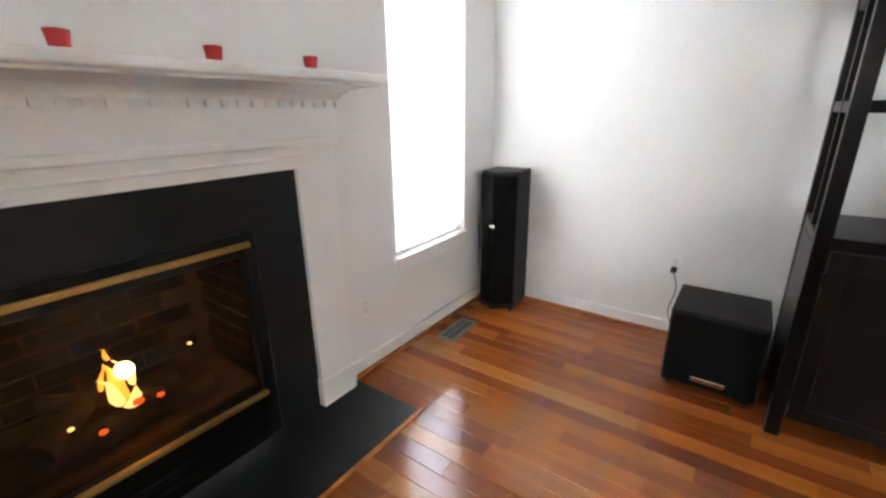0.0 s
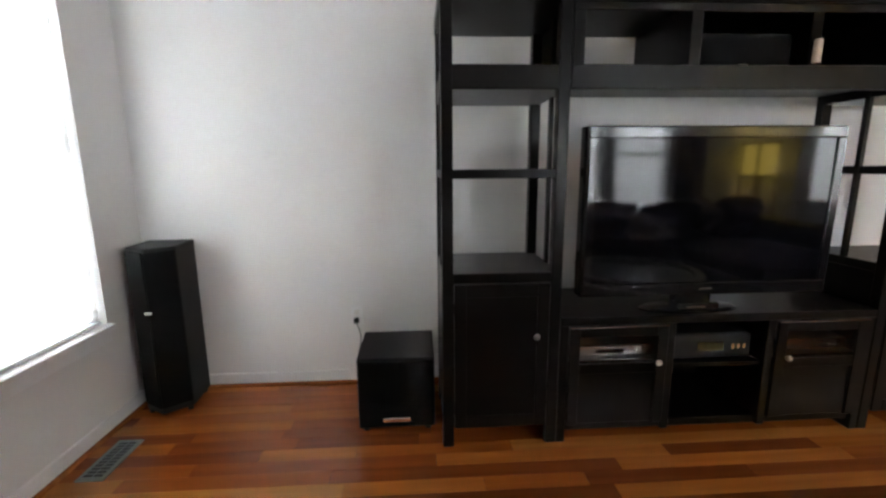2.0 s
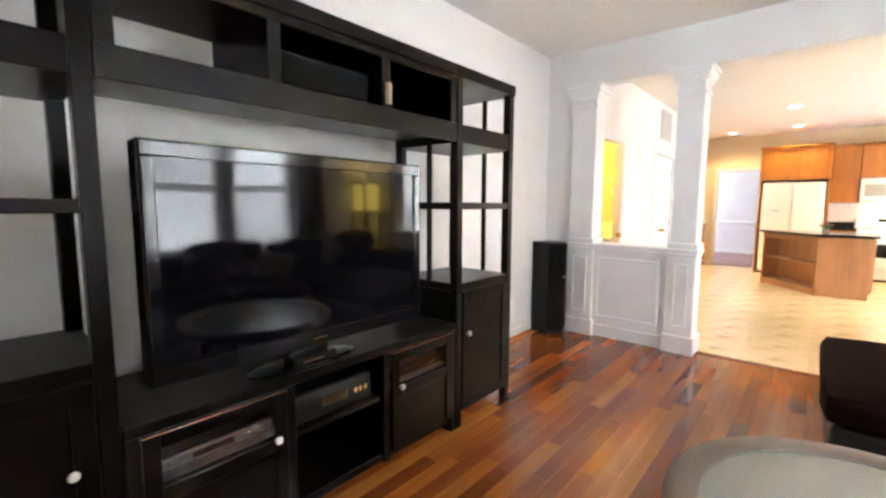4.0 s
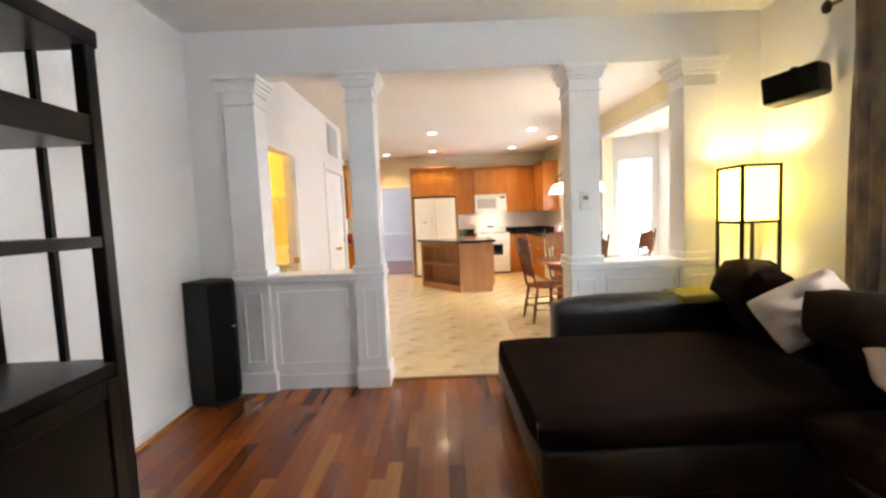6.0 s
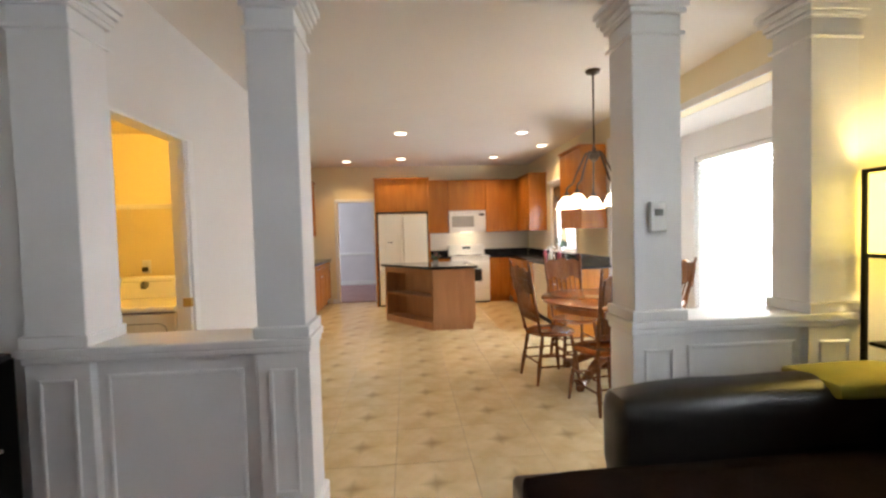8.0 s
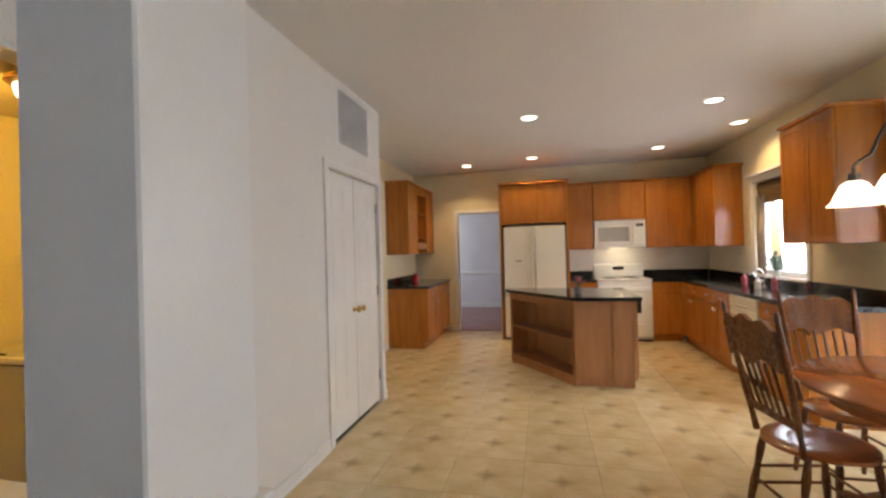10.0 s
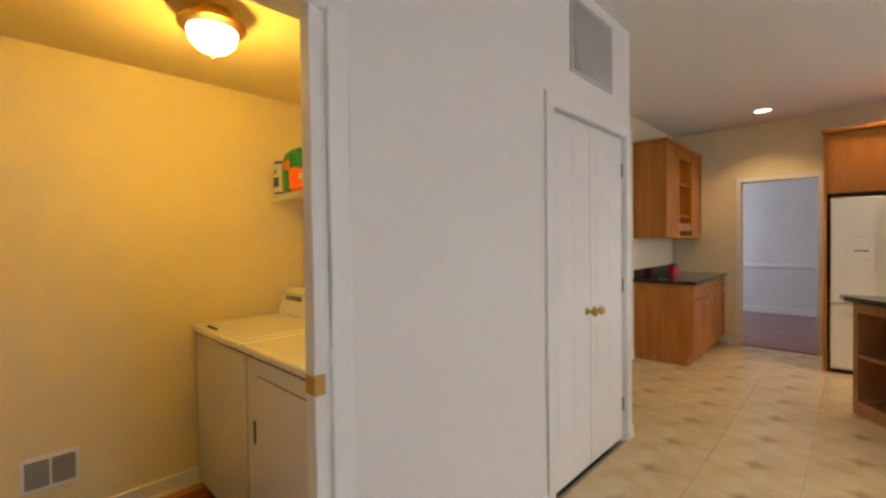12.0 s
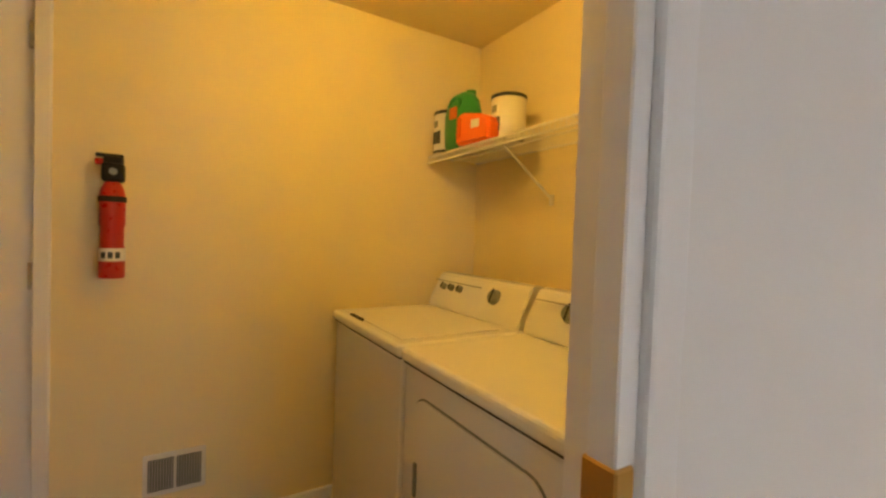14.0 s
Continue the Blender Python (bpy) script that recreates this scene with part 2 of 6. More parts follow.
def floor_wood(name, source):
    """Brazilian cherry boards: each takes its own tone between dark, red-brown and honey, and its own grain."""
    m = mat(name, (1, 1, 1), 0.17, second=(0.72, 0.66, 0.60), scale=1.6, fine=24, bump=0.0, rvar=0.04, stretch=(0.9, 13, 13), coat=0.35)
    n, l = m.node_tree.nodes, m.node_tree.links
    b = n["Principled BSDF"]
    b.inputs["Coat Roughness"].default_value = 0.07
    src = b.inputs["Base Color"].links[0].from_socket
    rnd = n.new("ShaderNodeObjectInfo").outputs["Random"] if source == "object" else n.new("ShaderNodeNewGeometry").outputs["Random Per Island"]
    ramp = n.new("ShaderNodeValToRGB")
    stops = ((0.0, (0.15, 0.038, 0.011)), (0.08, (0.21, 0.051, 0.012)), (0.30, (0.27, 0.068, 0.014)), (0.65, (0.33, 0.092, 0.017)), (0.88, (0.40, 0.13, 0.024)), (1.0, (0.48, 0.19, 0.042)))
    while len(ramp.color_ramp.elements) < len(stops):
        ramp.color_ramp.elements.new(0.5)
    for e, (p, c) in zip(ramp.color_ramp.elements, stops):
        e.position, e.color = p, (*c, 1)
    l.new(rnd, ramp.inputs[0])
    mul = n.new("ShaderNodeMix")
    mul.data_type, mul.blend_type = "RGBA", "MULTIPLY"
    mul.inputs[0].default_value = 1.0
    l.new(ramp.outputs[0], mul.inputs[6])
    l.new(src, mul.inputs[7])
    l.new(mul.outputs[2], b.inputs["Base Color"])
    shift = n.new("ShaderNodeVectorMath")
    shift.operation = "SCALE"
    shift.inputs[0].default_value = (37.0, 91.0, 53.0)
    l.new(rnd, shift.inputs["Scale"])
    mp = next(q for q in n if q.bl_idname == "ShaderNodeMapping")
    l.new(shift.outputs[0], mp.inputs["Location"])
    return m


WOOD_B = floor_wood("cherry_board", "object")
WOOD_J = floor_wood("cherry_boards_joined", "island")
VINYL = vinyl()
VINYLGAP = mat("vinyl_joint", (0.36, 0.30, 0.20), 0.5, scale=9, fine=60)


def glass(name, tint=(1, 1, 1)):
    m = bpy.data.materials.new(name)
    m.use_nodes = True
    b = m.node_tree.nodes["Principled BSDF"]
    b.inputs["Base Color"].default_value = (*tint, 1)
    b.inputs["Roughness"].default_value, b.inputs["Transmission Weight"].default_value, b.inputs["IOR"].default_value = 0.02, 1.0, 1.45
    return m


GLASS = glass("clear_glass")
FIREGLASS = glass("smoky_fire_glass", (0.50, 0.44, 0.39))
SMOKED = glass("frosted_table_glass", (0.36, 0.37, 0.31))
SMOKED.node_tree.nodes["Principled BSDF"].inputs["Transmission Weight"].default_value = 0.35
SMOKED.node_tree.nodes["Principled BSDF"].inputs["Roughness"].default_value = 0.09


def slat_material():
    m = bpy.data.materials.new("white_blind_slat")
    m.use_nodes = True
    n, l = m.node_tree.nodes, m.node_tree.links
    t, mix = n.new("ShaderNodeBsdfTranslucent"), n.new("ShaderNodeMixShader")
    t.inputs[0].default_value = (0.92, 0.92, 0.90, 1)
    b = n["Principled BSDF"]
    b.inputs["Base Color"].default_value, b.inputs["Roughness"].default_value = (0.85, 0.85, 0.84, 1), 0.5
    mix.inputs[0].default_value = 0.55
    l.new(b.outputs[0], mix.inputs[1])
    l.new(t.outputs[0], mix.inputs[2])
    l.new(mix.outputs[0], n["Material Output"].inputs[0])
    return m


SLAT = slat_material()


# ---- mesh helpers ----
def box(bm, x0, x1, y0, y1, z0, z1, bevel=0.0, seg=1):
    r = bmesh.ops.create_cube(bm, size=1, matrix=Matrix.Translation(((x0 + x1) / 2, (y0 + y1) / 2, (z0 + z1) / 2)) @ Matrix.Diagonal((abs(x1 - x0), abs(y1 - y0), abs(z1 - z0), 1)))
    if bevel:
        es = {e for v in r["verts"] for e in v.link_edges}
        bmesh.ops.bevel(bm, geom=list(es), offset=bevel, segments=seg, affect="EDGES", profile=0.5)
    return bm


def B(x0, x1, y0, y1, z0, z1, bevel=0.0, seg=1):
    return box(bmesh.new(), x0, x1, y0, y1, z0, z1, bevel, seg)


def rod(bm, a, b, r0, r1=None, seg=10):
    a, b = Vector(a), Vector(b)
    d = b - a
    m = Matrix.Translation((a + b) / 2) @ d.to_track_quat("Z", "Y").to_matrix().to_4x4()
    bmesh.ops.create_cone(bm, cap_ends=True, segments=seg, radius1=r0, radius2=r0 if r1 is None else r1, depth=d.length, matrix=m)
    return bm


def lathe(bm, profile, at=(0, 0, 0), seg=20, m=None):
    """Turns (radius, height) pairs about the upright axis; closed at radius 0."""
    m = m or Matrix.Translation(at)
    rings = []
    for r, z in profile:
        if r < 1e-5:
            rings.append([bm.verts.new(m @ Vector((0, 0, z)))])
        else:
            rings.append([bm.verts.new(m @ Vector((r * math.cos(2 * math.pi * i / seg), r * math.sin(2 * math.pi * i / seg), z))) for i in range(seg)])
    for a, b in zip(rings, rings[1:]):
        for i in range(seg):
            j = (i + 1) % seg
            vs = [a[i % len(a)], a[j % len(a)], b[j % len(b)], b[i % len(b)]]
            vs = list(dict.fromkeys(vs))
            if len(vs) > 2:
                bm.faces.new(vs)
    return bm


def prism(bm, pts, z0, z1, bevel=0.0):
    lo = [bm.verts.new((x, y, z0)) for x, y in pts]
    hi = [bm.verts.new((x, y, z1)) for x, y in pts]
    fs = [bm.faces.new(lo[::-1]), bm.faces.new(hi)]
    for i in range(len(pts)):
        j = (i + 1) % len(pts)
        fs.append(bm.faces.new((lo[i], lo[j], hi[j], hi[i])))
    bmesh.ops.recalc_face_normals(bm, faces=fs)
    if bevel:
        bmesh.ops.bevel(bm, geom=list({e for f in fs for e in f.edges}), offset=bevel, segments=2, affect="EDGES", profile=0.5)
    return bm


def mesh_of(name, bm, material, smooth=False):
    bmesh.ops.recalc_face_normals(bm, faces=bm.faces)
    me = bpy.data.meshes.new(name)
    bm.to_mesh(me)
    bm.free()
    me.materials.append(material)
    if smooth:
        for p in me.polygons:
            p.use_smooth = True
        me.set_sharp_from_angle(angle=radians(40))
    return me


def part(name, bm, material, parent, label="", smooth=False):
    ob = new(name, mesh_of(name, bm, material, smooth))
    ob.parent = parent
    return tagged(ob, label)


def solid(name, bm, material, label="", category="", kind="", group="", smooth=False):
    return tagged(new(name, mesh_of(name, bm, material, smooth)), label, category, group, kind)


def thing(name, label, category, m=None, group="", kind=""):
    ob = new(name)
    ob.empty_display_size = 0.1
    ob.matrix_world = m if m is not None else Matrix()
    return tagged(ob, label, category, group, kind)


def wall(name, axis, face, back, a0, a1, z0, z1, material, holes=(), label="painted plaster wall"):
    """A wall with thickness along x or y, with openings (a0, a1, z0, z1) cut through it."""
    bm = bmesh.new()
    cuts = sorted({a0, a1, *[h[0] for h in holes], *[h[1] for h in holes]})
    for p, q in zip(cuts, cuts[1:]):
        spans, low = [], z0
        for h in sorted((h for h in holes if h[0] <= p and q <= h[1]), key=lambda h: h[2]):
            spans.append((low, h[2]))
            low = h[3]
        spans.append((low, z1))
        for s, e in spans:
            if e - s > 1e-4:
                if axis == "x":
                    box(bm, p, q, min(face, back), max(face, back), s, e)
                else:
                    box(bm, min(face, back), max(face, back), p, q, s, e)
    return solid(name, bm, material, label, "wall", "structure")


# ---- large structure ----
# the opening at y -4.25 to -3.7 is assumed, an inlet for fill light
wall("wall_west", "y", WEST, WEST - 0.15, SOUTH - 0.15, 0.15, 0, CEIL, PAINT, [(-1.04, -0.36, 0.55, 2.36), (-3.0, -1.84, 0.0, 0.90), (-4.25, -3.7, 0.57, 2.36)], "off-white painted wall with fireplace and window")
wall("wall_north", "x", 0.0, 0.13, WEST, 0.0, 0, CEIL, PAINT, label="off-white painted wall behind the media unit")
wall("wall_south", "x", SOUTH, SOUTH - 0.15, WEST, 0.13, 0, CEIL, PAINT, [(-2.92, -2.12, 0.75, 2.25), (-2.02, -1.22, 0.75, 2.25)], "off-white painted wall with paired windows")
wall("wall_divider", "y", 0.0, 0.13, SOUTH, 0.13, 0, CEIL, PAINT, [(-1.44, -0.30, 0.89, 2.47), (-2.94, -1.44, 0.0, 2.47), (-4.065, -2.94, 0.89, 2.47)], "white half wall with wide opening to the kitchen")
wall("wall_closet", "x", -0.42, -0.33, 0.13, 3.42, 0, KCEIL, PAINT, [(0.30, 1.10, 0.0, 2.05), (2.37, 3.33, 0.0, 2.04)], "white wall with laundry doorway and closet doors")
wall("wall_closet_end", "y", 3.42, 3.30, -0.33, 0.30, 0, KCEIL, PAINT)
wall("wall_kitchen_north", "x", 0.30, 0.42, 3.30, EAST + 0.15, 0, KCEIL, PAINT_K, label="cream painted kitchen wall")
wall("wall_kitchen_east", "y", EAST, EAST + 0.12, SOUTH - 0.15, 0.30, 0, KCEIL, PAINT_K, [(-1.22, -0.49, 0.0, 2.05)], "cream painted kitchen wall with doorway")
wall("wall_kitchen_south", "x", SOUTH, SOUTH - 0.15, 0.13, EAST, 0, KCEIL, PAINT_K, [(0.35, 3.24, 0.0, 2.43), (4.38, 5.42, 1.02, 2.12)], "cream painted kitchen wall with bay opening")
wall("wall_bay_south", "x", -5.155, -5.275, 0.64, 2.95, 0, 2.43, PAINT, [(1.12, 2.68, 0.12, 2.15)], "white bay wall with glazed door")


def slant(name, a, b, t, holes, material=PAINT):
    """A wall between two points of the plan, built along x and then turned."""
    a, b = Vector((*a, 0)), Vector((*b, 0))
    d = b - a
    ob = wall(name, "x", 0, t, 0, d.length, 0, 2.43, material, holes, "white angled bay wall")
    ob.matrix_world = Matrix.Translation(a) @ Matrix.Rotation(math.atan2(d.y, d.x), 4, "Z")
    return ob


slant("wall_bay_east", (2.95, -5.155), (3.24, -4.60), -0.12, [(0.07, 0.57, 0.55, 2.12)])
slant("wall_bay_west", (0.35, -4.60), (0.64, -5.155), -0.12, [(0.06, 0.56, 0.55, 2.12)])
bm = prism(bmesh.new(), [(0.2, -4.601), (3.4, -4.601), (3.1, -5.3), (0.5, -5.3)], 2.425, 2.5)
solid("ceiling_bay", bm, CEILING, "white bay ceiling", "ceiling", "structure")
solid("ceiling_living", B(WEST - 0.15, 0.13, SOUTH - 0.15, 0.13, CEIL, CEIL + 0.1), CEILING, "white painted ceiling of the living room", "ceiling", "structure")
solid("ceiling_kitchen", B(0.13, EAST + 0.12, SOUTH - 0.15, 0.42, KCEIL, KCEIL + 0.1), CEILING, "white painted kitchen ceiling", "ceiling", "structure")
# ceiling takes the yellowed wall colour too, which tones down its lamp glow
solid("ceiling_laundry", box(B(-0.9, 0.131, 0.13, 1.3, LCEIL, LCEIL + 0.1), 0.131, 2.1, -0.33, 1.3, LCEIL, LCEIL + 0.1), PAINT_L, "cream laundry ceiling with the lamp's warm light in its colour", "ceiling", "structure")
wall("wall_laundry_north", "x", 1.176, 1.30, -0.9, 2.1, 0, LCEIL, PAINT_L, [(-0.65, 0.15, 0.0, 2.03)], "cream laundry wall with the lamp's warm light in its colour")
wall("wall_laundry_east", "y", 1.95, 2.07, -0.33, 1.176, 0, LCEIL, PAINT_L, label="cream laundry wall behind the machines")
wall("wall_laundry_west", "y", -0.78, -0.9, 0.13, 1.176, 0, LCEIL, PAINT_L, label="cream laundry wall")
wall("wall_hall_east", "y", 10.0, 10.1, -3.0, 2.6, 0, KCEIL, PAINT_H, label="pale blue-white wall of the far room")
wall("wall_hall_north", "x", 2.5, 2.6, EAST + 0.12, 10.0, 0, KCEIL, PAINT_H, label="pale blue-white wall of the far room")
wall("wall_hall_south", "x", -3.0, -3.1, EAST + 0.12, 10.0, 0, KCEIL, PAINT_H, label="pale blue-white wall of the far room")
wall("wall_hall_west", "y", EAST + 0.12, EAST + 0.14, 0.42, 2.5, 0, KCEIL, PAINT_H, label="pale wall of the far room")
solid("ceiling_hall", B(EAST + 0.12, 10.1, -3.1, 2.6, KCEIL, KCEIL + 0.1), CEILING, "white ceiling of the far room", "ceiling", "structure")
solid("floor_hall", B(EAST, 10.0, -3.0, 2.5, -0.06, 0.012), MAUVE, "mauve carpet of the far room", "carpet", "structure")
FLOOR_L = solid("floor_living", B(WEST - 0.1, 0.10, SOUTH - 0.1, 0.1, -0.08, -0.004), GAP, "glossy red-brown cherry plank floor", "floor", "structure")
FLOOR_K = solid("floor_kitchen", prism(bmesh.new(), [(0.10, -0.4), (0.10, -4.6), (0.55, -5.25), (3.05, -5.25), (3.3, -4.6), (EAST, -4.6), (EAST, 0.35), (3.3, 0.35), (3.3, -0.4)], -0.08, -0.003), VINYLGAP, "cream vinyl tile floor with small brown stars", "floor", "structure")
FLOOR_U = solid("floor_laundry", B(-0.85, 2.0, -0.4, 1.25, -0.08, -0.005), GAP, "red-brown plank floor of the laundry", "floor", "structure")
solid("ground", B(-60, 60, -60, 60, -0.4, -0.3), mat("lawn", (0.07, 0.1, 0.035), 0.95, scale=1, fine=40, bump=0.3), "green lawn outside the house", "ground", "structure")


def skirting(name, runs, h=0.085, material=TRIM):
    bm = bmesh.new()
    for x0, x1, y0, y1 in runs:
        box(bm, x0, x1, y0, y1, 0, h, 0.004)
        box(bm, x0 - (0.006 if x1 - x0 < 0.1 else 0), x1 + (0.006 if x1 - x0 < 0.1 else 0), y0 - (0.006 if y1 - y0 < 0.1 else 0), y1 + (0.006 if y1 - y0 < 0.1 else 0), 0, 0.016)
    return solid(name, bm, material, "white painted baseboard", "baseboard", "structure")


skirting("baseboard_living", [(WEST, -0.002, -0.014, 0.002), (WEST - 0.002, WEST + 0.014, -1.44, -0.016), (WEST, -0.002, SOUTH - 0.002, SOUTH + 0.014)])
skirting("baseboard_kitchen", [(1.17, 2.30, -0.434, -0.418), (3.40, 3.42, -0.434, -0.418), (3.418, 3.432, -0.434, 0.3), (3.44, 5.44, 0.286, 0.302), (EAST - 0.014, EAST + 0.002, -0.42, -0.35)])
skirting("baseboard_laundry", [(0.197, 1.95, 1.162, 1.178)], 0.09)
skirting("baseboard_hall", [(9.986, 10.002, -3, 2.5)], 0.12)
shoe = bmesh.new()
for q in ((WEST + 0.014, -0.02, -0.034, -0.014), (WEST + 0.014, WEST + 0.034, -1.41, -0.034), (WEST, -0.02, SOUTH + 0.014, SOUTH + 0.034)):
    box(shoe, *q, -0.002, 0.022, 0.008, 2)
solid("trim_shoe_moulding", shoe, WOOD_F, "red-brown wooden shoe moulding along the baseboard", "trim", "structure")
solid("chair_rail_hall", B(9.975, 10.002, -3, 2.5, 0.82, 0.89, 0.006), TRIM, "white chair rail in the far room", "trim", "structure")
solid("threshold", B(0.075, 0.125, -2.92, -1.46, -0.01, 0.008, 0.003), CHAIRWOOD, "brown wooden threshold strip between the floors", "trim", "structure")


def casing(name, axis, face, out, a0, a1, top, w=0.065, t=0.018):
    """Door casing on one face of a wall; out is the sign of the room side."""
    bm = bmesh.new()
    f0, f1 = sorted((face - 0.002 * out, face + t * out))
    for p0, p1, z0, z1 in ((a0 - w, a0, 0, top + w), (a1, a1 + w, 0, top + w), (a0, a1, top, top + w)):
        if axis == "x":
            box(bm, p0, p1, f0, f1, z0, z1, 0.004)
        else:
            box(bm, f0, f1, p0, p1, z0, z1, 0.004)
    return solid(name, bm, TRIM, "white door casing", "trim", "structure")


casing("trim_closet", "x", -0.42, -1, 2.37, 3.33, 2.04)
casing("trim_hall_door", "y", EAST, -1, -1.22, -0.49, 2.05, 0.06)
casing("trim_laundry_back_door", "x", 1.176, -1, -0.65, 0.15, 2.03, 0.045)
# lining of the laundry doorway, its stops and brass latch plate
lin = solid("trim_laundry_doorway", B(1.03, 1.06, -0.437, -0.392, 0, 2.03, 0.003), TRIM, "white lined laundry doorway with brass latch plate", "trim", "structure")
part("lining", B(1.06, 1.085, -0.425, -0.33, 0, 2.03), TRIM, lin)
part("lining", B(0.29, 0.34, -0.437, -0.325, 0, 2.03, 0.003), TRIM, lin)
part("lining", B(0.29, 1.09, -0.437, -0.325, 2.03, 2.052, 0.003), TRIM, lin)
part("casing_strip", B(1.085, 1.16, -0.442, -0.419, 0, 2.05, 0.008, 2), TRIM, lin)
part("casing_strip", B(0.215, 0.285, -0.442, -0.419, 0, 2.05, 0.008, 2), TRIM, lin)
part("latch_plate", B(1.026, 1.062, -0.442, -0.388, 0.925, 0.985, 0.003), BRASS, lin, "brass latch plate")

# ---- windows ----
def backdrop(name, m, w, h, strength):
    k = mat(name + "_sky", (0.8, 0.85, 0.9), 0.9, emit=((0.93, 0.96, 1.0), strength))
    ob = solid(name, B(-w / 2, w / 2, -0.01, 0.01, -h / 2, h / 2), k, "bright overcast sky outside the window", "sky", "structure")
    ob.matrix_world = m
    return ob


def window(name, m, w, z0, z1, blind=True, gap=0.043, tilt=66, sill=True, bare=0.0, rail=True):
    """A white sash window in an opening; local x along the wall, local -y to the outside."""
    win = thing(name, "white sash window with closed white blinds" if blind else "white window over the sink", "window", m, kind="structure")
    f = bmesh.new()
    for a in (-1, 1):
        box(f, a * (w / 2 - 0.035) - 0.035, a * (w / 2 - 0.035) + 0.035, -0.13, -0.06, z0, z1)
    box(f, -w / 2 + 0.07, w / 2 - 0.07, -0.13, -0.06, z1 - 0.06, z1)
    box(f, -w / 2 + 0.07, w / 2 - 0.07, -0.13, -0.06, z0, z0 + 0.06)
    if rail:
        box(f, -w / 2 + 0.07, w / 2 - 0.07, -0.125, -0.065, (z0 + z1) / 2 - 0.03, (z0 + z1) / 2 + 0.03)
    part("window_frame", f, TRIM, win)
    p = part("pane", B(-w / 2 + 0.06, w / 2 - 0.06, -0.10, -0.095, z0 + 0.05, z1 - 0.05), GLASS, win)
    p.visible_shadow = False
    if sill:
        part("window_sill", B(-w / 2 - 0.02, w / 2 + 0.02, -0.06, 0.035, z0 - 0.025, z0 + 0.004, 0.006, 2), TRIM, win)
        part("apron", B(-w / 2, w / 2, -0.002, 0.016, z0 - 0.085, z0 - 0.026, 0.004), TRIM, win)
    if blind:
        part("head_rail", B(-w / 2 + 0.01, w / 2 - 0.01, -0.055, -0.005, z1 - 0.05, z1 - 0.004, 0.004), TRIM, win)
        me = mesh_of("slat", rotslat(w - 0.03, tilt), SLAT)
        z = z1 - 0.07
        while z > z0 + 0.04 + bare:
            s = new("slat", me)
            s.parent, s.location = win, (0, -0.030, z)
            z -= gap
        part("bottom_rail", B(-w / 2 + 0.015, w / 2 - 0.015, -0.045, -0.015, z0 + 0.008, z0 + 0.026, 0.004), TRIM, win)
    return win


def rotslat(w, tilt):
    bm = bmesh.new()
    box(bm, -w / 2, w / 2, -0.024, 0.024, -0.0012, 0.0012)
    bmesh.ops.rotate(bm, verts=bm.verts, matrix=Matrix.Rotation(radians(tilt), 3, "X"))
    return bm


window("window_1", pose(WEST, -0.70, 0, 0, 0, -90), 0.68, 0.55, 2.36, tilt=79)
# assumed window, out of view, round the added west fill lamp
window("window_2", pose(WEST, -3.975, 0, 0, 0, -90), 0.55, 0.57, 2.36)
for k, wx in enumerate((-2.52, -1.62)):
    window("window_%d" % (k + 3), pose(wx, SOUTH, 0), 0.80, 0.75, 2.25, tilt=-40 if k else 40)
window("window_5", pose(4.90, SOUTH, 0), 1.04, 1.02, 2.12, blind=False, rail=False)
window("window_6", pose(1.90, -5.155, 0), 1.56, 0.12, 2.15, tilt=-50, sill=False)
d = Vector((3.24 - 2.95, -4.60 + 5.155, 0))
bay_turn = math.degrees(math.atan2(d.y, d.x))
bc = Vector((2.95, -5.155, 0)) + d * (0.32 / d.length)
window("window_7", pose(bc.x, bc.y, 0, 0, 0, bay_turn), 0.50, 0.55, 2.12, tilt=50)
d2 = Vector((0.64 - 0.35, -5.155 + 4.60, 0))
bd = Vector((0.35, -4.60, 0)) + d2 * (0.31 / d2.length)
window("window_8", pose(bd.x, bd.y, 0, 0, 0, math.degrees(math.atan2(d2.y, d2.x))), 0.50, 0.55, 2.12, tilt=50)
backdrop("backdrop_west", pose(WEST - 1.6, -1.5, 1.5, 0, 0, 90), 14, 8, 2.4)
backdrop("backdrop_south", pose(0.5, -7.6, 1.5), 18, 8, 2.4)

# curtains and rod over the south windows
def curtain(name, x0, x1, y, z0, z1, folds):
    bm = bmesh.new()
    nx, nz = folds * 10, 14
    grid = []
    for i in range(nx + 1):
        u = i / nx
        col = []
        for j in range(nz + 1):
            v = j / nz
            a = 0.035 + 0.015 * math.sin(3 * u + 5 * v)
            col.append(bm.verts.new((x0 + (x1 - x0) * u, y + a * math.sin(2 * math.pi * folds * u + 0.5 * math.sin(4 * v)), z0 + (z1 - z0) * v)))
        grid.append(col)
    for i in range(nx):
        for j in range(nz):
            bm.faces.new((grid[i][j], grid[i + 1][j], grid[i + 1][j + 1], grid[i][j + 1]))
    bmesh.ops.solidify(bm, geom=bm.faces[:], thickness=0.006)
    return solid(name, bm, CURTAIN, "long brown and grey patterned curtain on a rod", "curtain", group="window curtains", smooth=True)


curtain("curtain", -1.25, -0.84, SOUTH + 0.09, 0.03, 2.5, 5)
curtain("curtain", -3.35, -2.97, SOUTH + 0.09, 0.03, 2.5, 5)
rodt = thing("curtain_rod", "dark bronze curtain rod with scrolled finials above the windows", "curtain rod")
part("rod", rod(bmesh.new(), (-3.45, SOUTH + 0.09, 2.53), (-0.70, SOUTH + 0.09, 2.53), 0.012), BRONZE, rodt)
